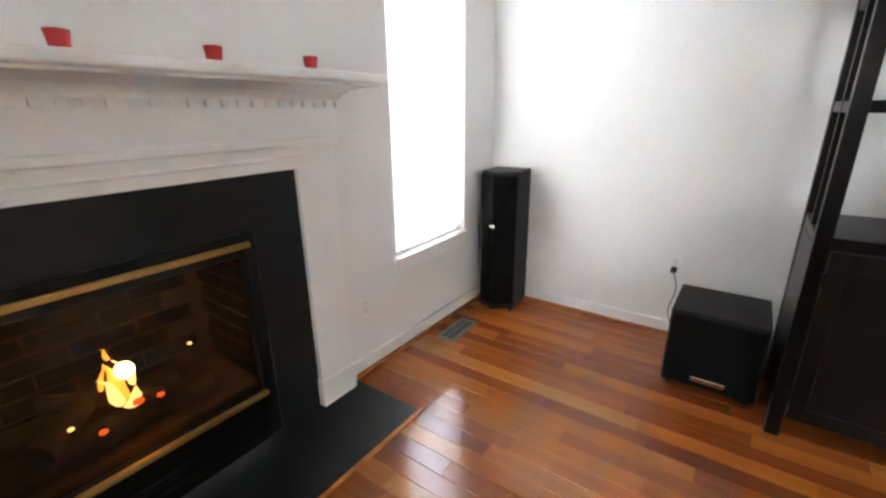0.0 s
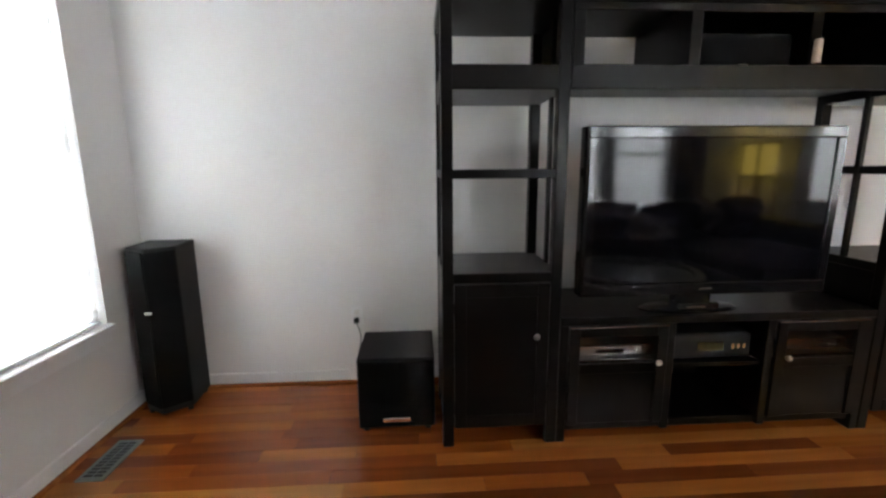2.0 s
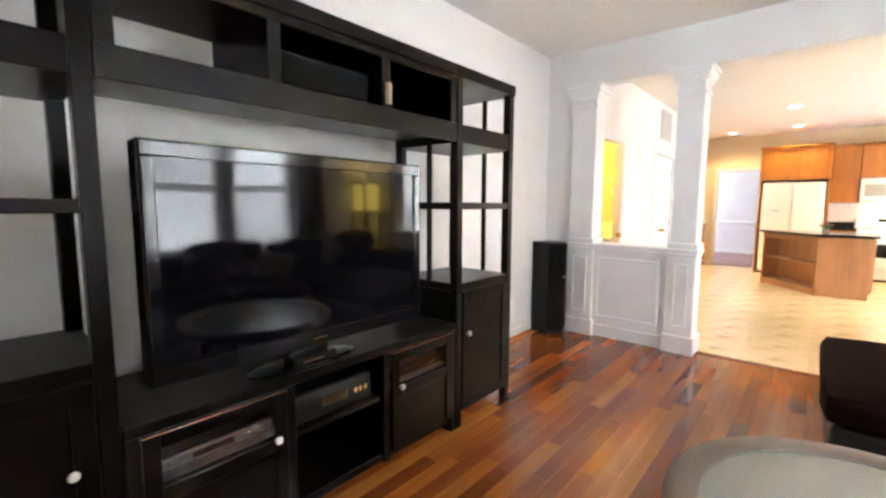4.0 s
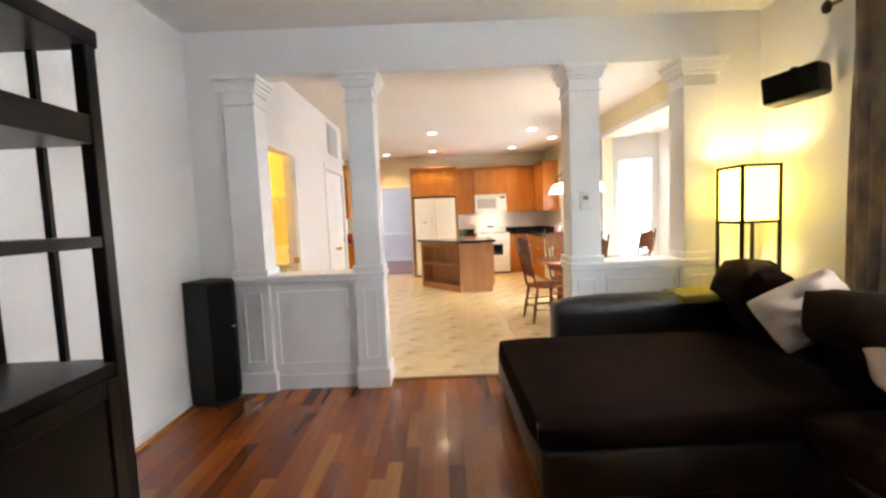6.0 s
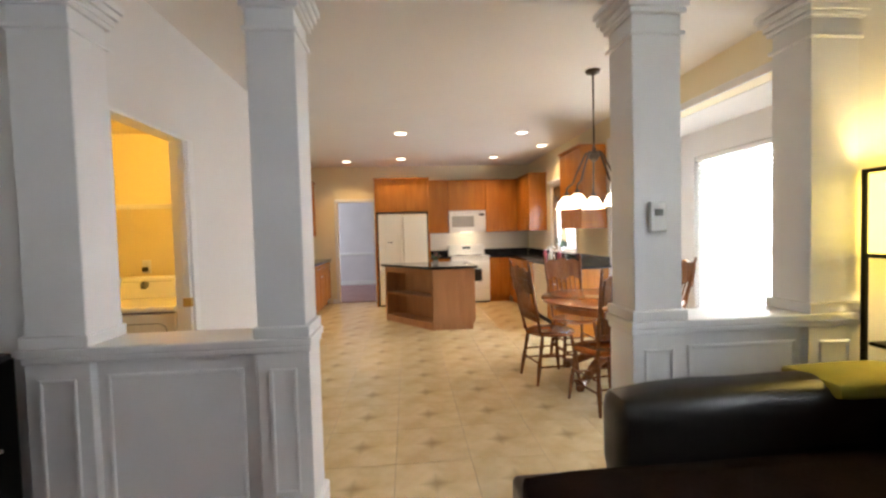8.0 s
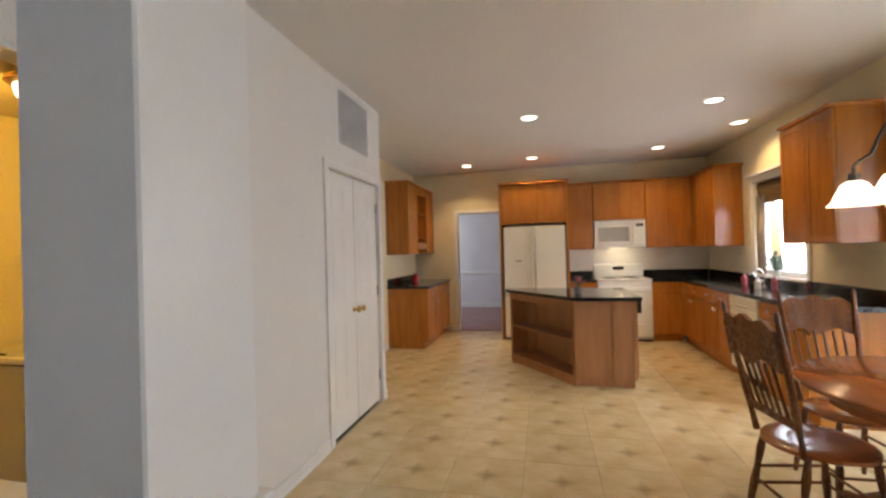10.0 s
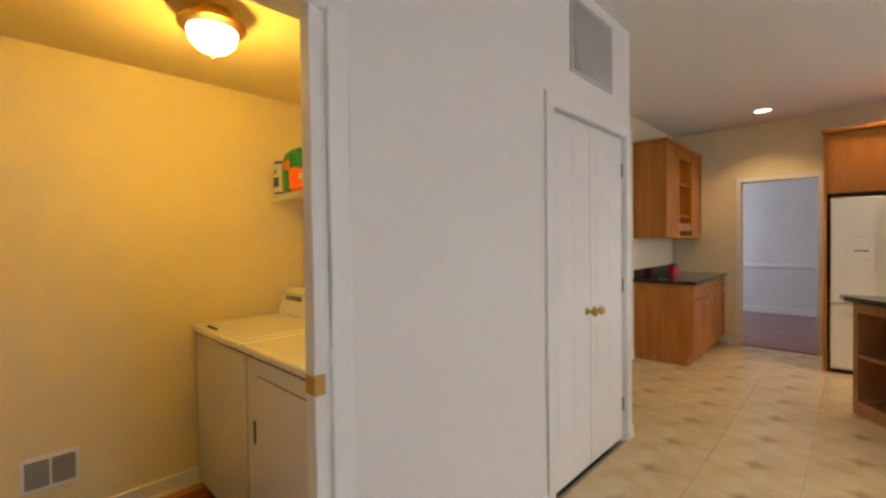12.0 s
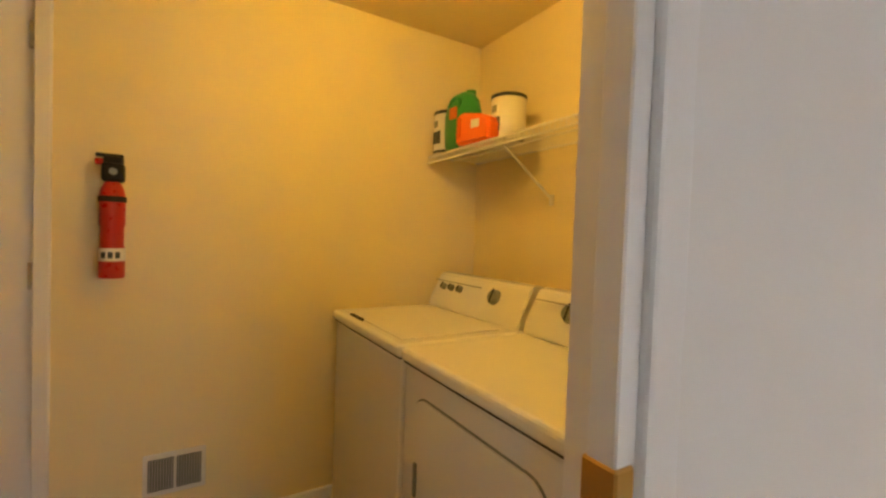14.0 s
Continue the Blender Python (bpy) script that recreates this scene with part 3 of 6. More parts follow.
for x in (-0.66, -3.49):
    part("finial", lathe(bmesh.new(), [(0, -0.04), (0.02, -0.03), (0.03, 0), (0.02, 0.03), (0, 0.045)], (x, SOUTH + 0.09, 2.53), 12), BRONZE, rodt, smooth=True)
for x in (-0.85, -3.3):
    part("bracket", B(x - 0.01, x + 0.01, SOUTH - 0.002, SOUTH + 0.095, 2.505, 2.525), BRONZE, rodt)
wrod = thing("curtain_bracket", "small bronze curtain bracket above the side window", "curtain bracket")
part("arm", B(WEST - 0.002, WEST + 0.09, -0.40, -0.38, 2.12, 2.135, 0.003), BRONZE, wrod)
part("knob", lathe(bmesh.new(), [(0, -0.03), (0.025, -0.02), (0.03, 0), (0.025, 0.02), (0, 0.03)], (WEST + 0.1, -0.39, 2.13), 12), BRONZE, wrod, smooth=True)

# ---- fireplace ----
FY0, FY1 = -3.30, -1.455
fp = thing("fireplace", "white wooden mantel with black slate surround and lit gas fire", "fireplace")
F = WEST
mant = bmesh.new()
box(mant, F, F + 0.24, FY0 - 0.15, FY1 + 0.15, 1.414, 1.45, 0.012, 3)
part("mantel_shelf", mant, TRIM, fp)


def cornice(bm, profile, y0, y1):
    """A moulding that runs along y; profile gives its depth and height, and its ends return to the wall."""
    ends = []
    for y, sg in ((y0, -1), (y1, 1)):
        ends.append(([bm.verts.new((F - 0.001, y + sg * d, z)) for d, z in profile], [bm.verts.new((F + d, y + sg * d, z)) for d, z in profile]))
    (wa, fa), (wb, fb) = ends
    for i in range(len(profile) - 1):
        for p, q in ((wa, fa), (fa, fb), (fb, wb)):
            bm.faces.new((p[i], q[i], q[i + 1], p[i + 1]))
    for k in (0, -1):
        bm.faces.new((wa[k], fa[k], fb[k], wb[k]))
    return bm


cove = [(0.066, 1.352), (0.082, 1.352), (0.082, 1.360)] + [(0.185 - 0.10 * math.cos(a), 1.360 + 0.045 * math.sin(a)) for a in [i * math.pi / 16 for i in range(1, 9)]] + [(0.200, 1.405), (0.200, 1.4155)]
part("crown_moulding", cornice(bmesh.new(), [(d - 0.066, z) for d, z in cove], FY0 - 0.02, FY1 + 0.02), TRIM, fp, "coved crown moulding", True).location.x = 0.060
dm = mesh_of("dentil", B(F + 0.06, F + 0.078, -0.012, 0.012, 1.326, 1.351, 0.003), TRIM)
y = FY1 + 0.02
while y > FY0:
    o = new("dentil", dm)
    o.parent, o.location = fp, (0, y, 0)
    y -= 0.052
part("frieze", B(F, F + 0.062, FY0 - 0.02, FY1 + 0.02, 1.215, 1.354, 0.003), TRIM, fp)
part("moulding", B(F, F + 0.085, FY0 - 0.005, FY1 + 0.005, 1.185, 1.218, 0.01, 3), TRIM, fp)
part("header_board", B(F, F + 0.055, FY0 + 0.0, FY1 - 0.0, 1.10, 1.187, 0.003), TRIM, fp)
part("bead", B(F, F + 0.068, FY0 + 0.13, FY1 - 0.13, 1.138, 1.150, 0.005, 2), TRIM, fp)
for a, b in ((FY1 - 0.19, FY1), (FY0, FY0 + 0.19)):
    part("pilaster", B(F, F + 0.055, a, b, 0.0, 1.102, 0.004), TRIM, fp)
    part("plinth", B(F, F + 0.068, a - 0.006, b + 0.006, 0.0, 0.14, 0.005), TRIM, fp)
for q in ((FY1 - 0.40, FY1 - 0.188, 0, 1.102), (FY0 + 0.188, FY0 + 0.40, 0, 1.102), (FY0 + 0.40, FY1 - 0.40, 0.90, 1.102)):
    part("slate_slab", B(F, F + 0.03, *q), SLATE, fp, "black slate surround")
oy0, oy1 = FY0 + 0.40, FY1 - 0.40
fr = bmesh.new()
for a, b in ((oy1 - 0.05, oy1), (oy0, oy0 + 0.05)):
    box(fr, F - 0.02, F + 0.045, a, b, 0.02, 0.90, 0.006)
box(fr, F - 0.02, F + 0.05, oy0 + 0.05, oy1 - 0.05, 0.815, 0.90, 0.008, 2)
box(fr, F - 0.02, F + 0.05, oy0 + 0.05, oy1 - 0.05, 0.02, 0.24, 0.008, 2)
part("fire_frame", fr, FIREBLACK, fp, "black metal frame")
part("louvre", B(F + 0.045, F + 0.06, oy0 + 0.05, oy1 - 0.05, 0.06, 0.085, 0.004), FIREBLACK, fp)
part("louvre", B(F + 0.045, F + 0.06, oy0 + 0.05, oy1 - 0.05, 0.12, 0.145, 0.004), FIREBLACK, fp)
part("brass_strip", B(F + 0.045, F + 0.062, oy0 + 0.02, oy1 - 0.03, 0.846, 0.868, 0.005, 2), BRASS, fp, "polished brass strip")
part("brass_strip", B(F + 0.045, F + 0.066, oy0 + 0.05, oy1 - 0.05, 0.232, 0.254, 0.005, 2), BRASS, fp, "polished brass strip")
fg = part("fire_glass", B(F + 0.0, F + 0.004, oy0 + 0.05, oy1 - 0.05, 0.24, 0.815), FIREGLASS, fp)
fg.visible_shadow = False
D = 0.46
cav = bmesh.new()
box(cav, F - D - 0.05, F - D, oy0 - 0.05, oy1 + 0.05, 0.1, 0.95)
box(cav, F - D, F - 0.03, oy0 - 0.05, oy0 + 0.0, 0.1, 0.95)
box(cav, F - D, F - 0.03, oy1, oy1 + 0.05, 0.1, 0.95)
box(cav, F - D, F - 0.03, oy0, oy1, 0.90, 0.95)
box(cav, F - D, F - 0.03, oy0, oy1, 0.10, 0.22)
part("firebox", cav, MORTAR, fp, "sooty brick-lined firebox")
bk = mesh_of("brick", B(-0.011, 0.0, -0.105, 0.105, -0.032, 0.032, 0.003), FIREBRICK)
bk2 = mesh_of("brick", B(-0.105, 0.105, -0.011, 0.0, -0.032, 0.032, 0.003), FIREBRICK)
for r in range(9):
    z = 0.256 + r * 0.074
    y = oy0 + 0.1 + (0.11 if r % 2 else 0)
    while y < oy1 - 0.08:
        o = new("brick", bk)
        o.parent, o.location = fp, (F - D + 0.011, y, z)
        y += 0.221
    for yy, s in ((oy1, 1), (oy0 + 0.011, 1)):
        for q in range(2):
            o = new("brick", bk2)
            o.parent, o.location = fp, (F - D + 0.12 + q * 0.221 - (0.04 if r % 2 else 0), yy, z)
for a, b, r in (((F - 0.15, -2.85, 0.27), (F - 0.17, -2.02, 0.28), 0.055), ((F - 0.30, -2.75, 0.30), (F - 0.28, -2.1, 0.29), 0.06), ((F - 0.12, -2.55, 0.33), (F - 0.33, -2.25, 0.42), 0.042), ((F - 0.13, -2.2, 0.32), (F - 0.3, -2.5, 0.40), 0.038)):
    part("log", rod(bmesh.new(), a, b, r, r * 0.85, 12), LOG, fp, "charred ceramic log", True)
for x, y, z, r in ((-0.09, -2.47, 0.385, 0.0095), (-0.10, -2.09, 0.50, 0.008), (-0.08, -2.29, 0.38, 0.018), (-0.08, -2.40, 0.33, 0.013), (-0.09, -2.22, 0.36, 0.013)):
    part("ember", lathe(bmesh.new(), [(0, -r * 0.5), (r, -r * 0.2), (r * 0.9, r * 0.3), (0, r * 0.6)], (F + x, y, z), 8), FLAMEHOT if r < 0.01 else EMBER, fp, "glowing ember")


def flame(at, h, r, lean, material):
    bm = lathe(bmesh.new(), [(0, 0), (r * 0.7, h * 0.08), (r, h * 0.25), (r * 0.75, h * 0.5), (r * 0.35, h * 0.78), (0, h)], (0, 0, 0), 12)
    for v in bm.verts:
        k = v.co.z / h
        v.co.y += lean * k * k + 0.35 * r * math.sin(9 * k + at[1] * 40) + 0.010 * noise.noise(v.co * 18 + Vector(at) * 3)
        v.co.x *= 0.45
        v.co += Vector(at)
    part("flame", bm, material, fp, "yellow gas flame", True)


flame((F - 0.13, -2.32, 0.37), 0.17, 0.030, -0.02, FLAME)
flame((F - 0.11, -2.335, 0.37), 0.13, 0.020, -0.035, FLAMEHOT)
flame((F - 0.14, -2.27, 0.41), 0.13, 0.013, -0.045, FLAMEHOT)
flame((F - 0.12, -2.29, 0.34), 0.08, 0.024, 0.015, FLAMEHOT)
flame((F - 0.15, -2.36, 0.43), 0.10, 0.010, 0.02, FLAME)
flame((F - 0.12, -2.33, 0.545), 0.05, 0.008, -0.02, FLAME)
hearth = solid("hearth", B(F + 0.002, F + 0.43, FY0 - 0.04, FY1 + 0.04, -0.02, 0.006, 0.003), SLATE, "flush dark slate hearth in front of the fireplace", "hearth", "structure")
solid("trim_hearth", B(F + 0.43, F + 0.452, FY0 - 0.06, FY1 + 0.06, -0.02, 0.007, 0.002), WOOD_F, "wooden border strip of the hearth", "trim", "structure")
for y in (-2.30, -1.93, -1.57):
    c = thing("candle", "small red votive candle in glass on the mantel", "candle", pose(F + 0.10, y, 1.45), "mantel candles")
    part("cup", lathe(bmesh.new(), [(0, 0), (0.02, 0), (0.0265, 0.052), (0.023, 0.053), (0.02, 0.04), (0, 0.04)], seg=18), CANDLE, c, smooth=True)
    part("wick", rod(bmesh.new(), (0, 0, 0.038), (0, 0, 0.05), 0.0015, seg=6), DARK, c)


# ---- loudspeakers ----
def tower(m):
    s = thing("tower_speaker", "tall black floor speaker with wedge-shaped cloth front", "speaker", m, "tower speakers")
    pts = [(-0.125, 0.16), (-0.125, -0.07), (0, -0.155), (0.125, -0.07), (0.125, 0.16)]
    part("body", prism(bmesh.new(), [(x * 0.985, y + 0.006) for x, y in pts], 0.02, 0.94, 0.006), BLACKVINYL, s)
    for sg in (-1, 1):
        q = [(sg * 0.004, -0.157), (sg * 0.122, -0.076), (sg * 0.122, -0.066), (sg * 0.004, -0.14)]
        part("grille", prism(bmesh.new(), q, 0.06, 0.92), GRILLE, s)
        for y in (-0.06, 0.13):
            part("foot", rod(bmesh.new(), (sg * 0.1, y, 0), (sg * 0.1, y, 0.022), 0.015), BLACKMETAL, s)
    part("badge", B(-0.018, 0.018, -0.165, -0.150, 0.595, 0.61, 0.002), CHROME, s, "small silver badge")
    return s


tower(pose(-6.0, -0.20, 0, 0, 0, 4))
tower(pose(-0.215, -0.205, 0, 0, 0, -18))

sub = thing("subwoofer", "black cube subwoofer with silver badge on the floor", "subwoofer", pose(-4.71, -0.37, 0))
part("body", B(-0.195, 0.195, -0.18, 0.19, 0.02, 0.40, 0.006, 2), BLACKVINYL, sub)
part("grille", B(-0.188, 0.188, -0.198, -0.181, 0.035, 0.385, 0.006, 2), GRILLE, sub)
part("badge", B(-0.07, 0.07, -0.204, -0.197, 0.062, 0.085, 0.002), CHROME, sub, "silver badge bar")
for a in (-0.16, 0.16):
    for b in (-0.15, 0.15):
        part("foot", rod(bmesh.new(), (a, b, 0), (a, b, 0.021), 0.018), BLACKMETAL, sub)


def outlet(m, plug=False):
    o = thing("wall_outlet", "white double wall outlet with plug" if plug else "white wall outlet plate", "outlet", m)
    part("plate", B(-0.036, 0.036, -0.006, 0.002, -0.058, 0.058, 0.003), TRIM, o)
    for s in (-0.022, 0.022):
        part("socket", B(-0.016, 0.016, -0.009, -0.005, s - 0.014, s + 0.014, 0.002), PAPER, o)
    return o


outlet(pose(-4.975, 0, 0.44), True)
outlet(pose(WEST, -1.30, 0.36, 0, 0, 90))
cable = thing("power_cable", "black plug and grey power cable at the outlet", "cable")
part("plug", B(-4.99, -4.96, -0.045, -0.008, 0.40, 0.43, 0.005), BLACKVINYL, cable)
cb = bmesh.new()
pts = [Vector((-4.975, -0.045, 0.412)).lerp(Vector((-4.93, -0.12, 0.10)), i / 8) + Vector((0.02 * math.sin(i * 0.8), -0.02 * math.sin(i * 0.4), 0)) for i in range(9)]
for a, b in zip(pts, pts[1:]):
    rod(cb, a, b, 0.004, seg=6)
part("cord", cb, VENTM, cable)

vent = thing("floor_register", "grey-green metal floor register in the planks", "floor vent", pose(-6.04, -0.685, 0))
part("frame", B(-0.06, 0.06, -0.145, 0.145, -0.002, 0.006, 0.002), VENTM, vent)
for r in (-0.022, 0.022):
    for i in range(11):
        y = -0.115 + i * 0.023
        part("slot", B(r - 0.018, r + 0.018, y - 0.007, y + 0.007, 0.004, 0.0075), DARK, vent)

# ---- media unit ----
UY0, UY1 = -0.70, -0.20      # front and back


def post(t, x, y, z0, z1, w=0.045):
    part("post", B(x - w / 2, x + w / 2, y - w / 2, y + w / 2, z0, z1, 0.003), ESPRESSO, t)


def knob(t, x, y, z):
    part("knob", lathe(bmesh.new(), [(0, 0.028), (0.012, 0.026), (0.016, 0.018), (0.012, 0.010), (0.006, 0.006), (0.006, 0)], m=Matrix.Translation((x, y, z)) @ Matrix.Rotation(radians(90), 4, "X"), seg=14), KNOB, t, "round nickel knob", True)


def etagere(name, x0, x1, knob_x, hinge_x):
    t = thing(name, "tall espresso open shelf tower with cupboard below", "shelf tower", group="media unit")
    for x in (x0 + 0.025, x1 - 0.025):
        for y in (UY0 + 0.025, UY1 - 0.025):
            post(t, x, y, 0, 2.005, 0.05)
    for z0, z1 in ((0.815, 0.86), (1.285, 1.325), (1.655, 1.755)):
        part("shelf", B(x0 + 0.004, x1 - 0.004, UY0 + 0.006, UY1 - 0.006, z0, z1, 0.003), ESPRESSO, t)
    part("top", B(x0 - 0.004, x1 + 0.004, UY0 - 0.008, UY1 + 0.004, 2.0, 2.062, 0.004), ESPRESSO, t)
    for x in (x0 + 0.012, x1 - 0.012):
        part("side_bar", B(x - 0.01, x + 0.01, -0.49, -0.465, 0.86, 2.0), ESPRESSO, t)
        part("side_panel", B(x - 0.009, x + 0.009, UY0 + 0.05, UY1 - 0.05, 0.09, 0.815), ESPRESSO, t)
    part("back_panel", B(x0 + 0.05, x1 - 0.05, UY1 - 0.02, UY1 - 0.008, 0.09, 0.815), ESPRESSO, t)
    part("floor_panel", B(x0 + 0.02, x1 - 0.02, UY0 + 0.03, UY1 - 0.02, 0.085, 0.105), ESPRESSO, t)
    dr = part("door", B(x0 + 0.055, x1 - 0.055, UY0 + 0.004, UY0 + 0.026, 0.10, 0.81, 0.003), ESPRESSO, t)
    fb = bmesh.new()
    for a, b, c, e in ((x0 + 0.055, x0 + 0.11, 0.10, 0.81), (x1 - 0.11, x1 - 0.055, 0.10, 0.81), (x0 + 0.11, x1 - 0.11, 0.75, 0.81), (x0 + 0.11, x1 - 0.11, 0.10, 0.16)):
        box(fb, a, b, UY0 - 0.006, UY0 + 0.004, c, e, 0.002)
    part("door_frame", fb, ESPRESSO, dr)
    knob(dr, knob_x, UY0 - 0.004, 0.56)
    for z in (0.2, 0.7):
        part("hinge", B(hinge_x - 0.008, hinge_x + 0.008, UY0 - 0.004, UY0 + 0.01, z - 0.03, z + 0.03, 0.002), BLACKMETAL, dr)
    return t


etagere("shelf_tower", -4.48, -3.93, -4.045, -4.425)
etagere("shelf_tower", -2.36, -1.79, -2.265, -1.85)

br = thing("bridge_shelf", "dark espresso bridge cabinet joining the two towers", "bridge shelf", group="media unit")
X0, X1 = -3.928, -2.362
part("bottom_rail", B(X0, X1, UY0, UY0 + 0.03, 1.655, 1.755, 0.003), ESPRESSO, br)
part("bottom_shelf", B(X0, X1, UY0 + 0.03, UY1 - 0.004, 1.70, 1.73), ESPRESSO, br)
part("top_rail", B(X0, X1, UY0, UY0 + 0.03, 1.965, 2.0, 0.003), ESPRESSO, br)
part("top", B(X0 + 0.002, X1 - 0.002, UY0 - 0.008, UY1 + 0.004, 2.002, 2.062, 0.004), ESPRESSO, br)
for x in (-3.90, -3.40, -2.87, -2.39):
    part("divider", B(x - 0.025, x + 0.025, UY0 + 0.002, UY1 - 0.01, 1.73, 2.0, 0.003), ESPRESSO, br)
part("back_panel", B(-3.40, -2.40, UY1 - 0.018, UY1 - 0.010, 1.73, 2.0), ESPRESSO, br)
cs = thing("centre_speaker", "black centre speaker with silver badge in the bridge shelf", "speaker", pose(-3.135, -0.50, 1.73))
part("body", B(-0.225, 0.225, -0.12, 0.14, 0.001, 0.175, 0.012, 2), BLACKVINYL, cs)
part("grille", B(-0.215, 0.215, -0.135, -0.121, 0.012, 0.165, 0.008, 2), GRILLE, cs)
part("badge", B(-0.02, 0.02, -0.141, -0.134, 0.02, 0.042, 0.002), CHROME, cs, "silver badge")
bx = thing("candle_holder", "small pale candle on the bridge shelf", "candle", pose(-2.87, -0.712, 1.756))
part("wax", rod(bmesh.new(), (0, 0, 0), (0, 0, 0.10), 0.016, seg=14), PILLOW, bx, smooth=True)
part("dish", lathe(bmesh.new(), [(0, -0.001), (0.02, 0), (0.022, 0.004), (0, 0.004)], seg=14), CHROME, bx)

cv = thing("media_console", "low espresso media console with two cabinet doors", "media console", group="media unit")
part("top", B(X0 + 0.002, X1 - 0.002, UY0 - 0.005, UY1, 0.60, 0.64, 0.004), ESPRESSO, cv)
part("base", B(X0 + 0.002, X1 - 0.002, UY0 + 0.02, UY1, 0.05, 0.09, 0.003), ESPRESSO, cv)
part("back_panel", B(X0 + 0.01, X1 - 0.01, UY1 - 0.02, UY1 - 0.006, 0.09, 0.60), ESPRESSO, cv)
for x in (X0 + 0.022, -3.385, -2.885, X1 - 0.022):
    part("upright", B(x - 0.02, x + 0.02, UY0, UY1 - 0.01, 0.0 if x in (X0 + 0.022, X1 - 0.022) else 0.05, 0.60, 0.003), ESPRESSO, cv)
for a, b, kx in ((X0 + 0.045, -3.408, -3.455), (-2.862, X1 - 0.045, -2.81)):
    dr = part("door", B(a, b, UY0 + 0.0, UY0 + 0.02, 0.095, 0.40, 0.003), ESPRESSO, cv)
    fb = bmesh.new()
    for p, q, c, e in ((a, a + 0.05, 0.095, 0.59), (b - 0.05, b, 0.095, 0.59), (a + 0.05, b - 0.05, 0.545, 0.59), (a + 0.05, b - 0.05, 0.36, 0.41)):
        box(fb, p, q, UY0 - 0.012, UY0, c, e, 0.002)
    part("door_frame", fb, ESPRESSO, dr)
    g = part("glass", B(a + 0.045, b - 0.045, UY0 + 0.002, UY0 + 0.006, 0.405, 0.55), GLASS, dr)
    g.visible_shadow = False
    knob(dr, kx, UY0 - 0.012, 0.415)
    part("edge_strip", B(a, b, UY0 - 0.016, UY0 - 0.005, 0.592, 0.599), CHROME, dr, "bright metal edge strip")
part("shelf", B(-3.364, -2.906, UY0 + 0.03, UY1 - 0.02, 0.36, 0.38), ESPRESSO, cv)
part("shelf", B(X0 + 0.045, -3.41, UY0 + 0.03, UY1 - 0.02, 0.395, 0.41), ESPRESSO, cv)
part("shelf", B(-2.862, X1 - 0.045, UY0 + 0.03, UY1 - 0.02, 0.395, 0.41), ESPRESSO, cv)


def player(name, x0, x1, z, h, lab, front):
    p = thing(name, lab, "media player", pose((x0 + x1) / 2, -0.47, z))
    w = (x1 - x0) / 2
    part("case", B(-w, w, -0.15, 0.15, 0.004, h, 0.004), BLACKVINYL, p)
    part("front", B(-w, w, -0.162, -0.15, 0.006, h - 0.002, 0.003), front, p)
    part("display", B(-w * 0.35, w * 0.3, -0.165, -0.161, h * 0.35, h * 0.7), GLOSSBLACK, p)
    for i in range(3):
        part("button", B(w * (0.5 + 0.14 * i), w * (0.58 + 0.14 * i), -0.166, -0.161, h * 0.4, h * 0.6), CHROME, p)
    return p


player("disc_player", -3.86, -3.43, 0.41, 0.058, "silver-fronted disc player behind a cabinet door", CHROME)
player("receiver", -3.34, -2.93, 0.38, 0.13, "black receiver on the open console shelf", BLACKVINYL)
player("cable_box", -2.84, -2.42, 0.41, 0.06, "dark cable box behind the cabinet glass", GLOSSBLACK)

tv = thing("television", "large black flat television on a swivel stand", "television", pose(-3.262, -0.705, 0.64))
TW = 0.588
part("panel", B(-TW, TW, -0.005, 0.075, 0.10, 0.865, 0.008, 2), GLOSSBLACK, tv)
part("screen", B(-TW + 0.045, TW - 0.045, -0.009, -0.004, 0.165, 0.81), SCREEN, tv, "dark reflective screen")
bz = bmesh.new()
for a, b, c, e in ((-TW + 0.006, TW - 0.006, 0.812, 0.860), (-TW + 0.006, TW - 0.006, 0.105, 0.163), (-TW + 0.006, -TW + 0.043, 0.163, 0.812), (TW - 0.043, TW - 0.006, 0.163, 0.812)):
    box(bz, a, b, -0.018, -0.004, c, e, 0.004, 2)
part("bezel", bz, GLOSSBLACK, tv, "glossy black bezel")
part("logo", B(-0.03, 0.03, -0.021, -0.017, 0.13, 0.138), CHROME, tv)
part("neck", B(-0.09, 0.09, 0.06, 0.12, 0.018, 0.20, 0.01, 2), GLOSSBLACK, tv)
part("stand_base", lathe(bmesh.new(), [(0, 0), (0.22, 0), (0.225, 0.008), (0.20, 0.018), (0, 0.022)], m=Matrix.Translation((0, 0.10, 0.0005)) @ Matrix.Diagonal((1.1, 0.38, 1, 1)), seg=32), GLOSSBLACK, tv, "oval gloss stand", True)
part("sensor_bar", B(-0.10, 0.10, 0.012, 0.06, 0.024, 0.055, 0.006, 2), GLOSSBLACK, tv, "gloss black sensor bar")
part("bar_edge", B(-0.06, 0.03, 0.009, 0.0125, 0.034, 0.040), CHROME, tv)

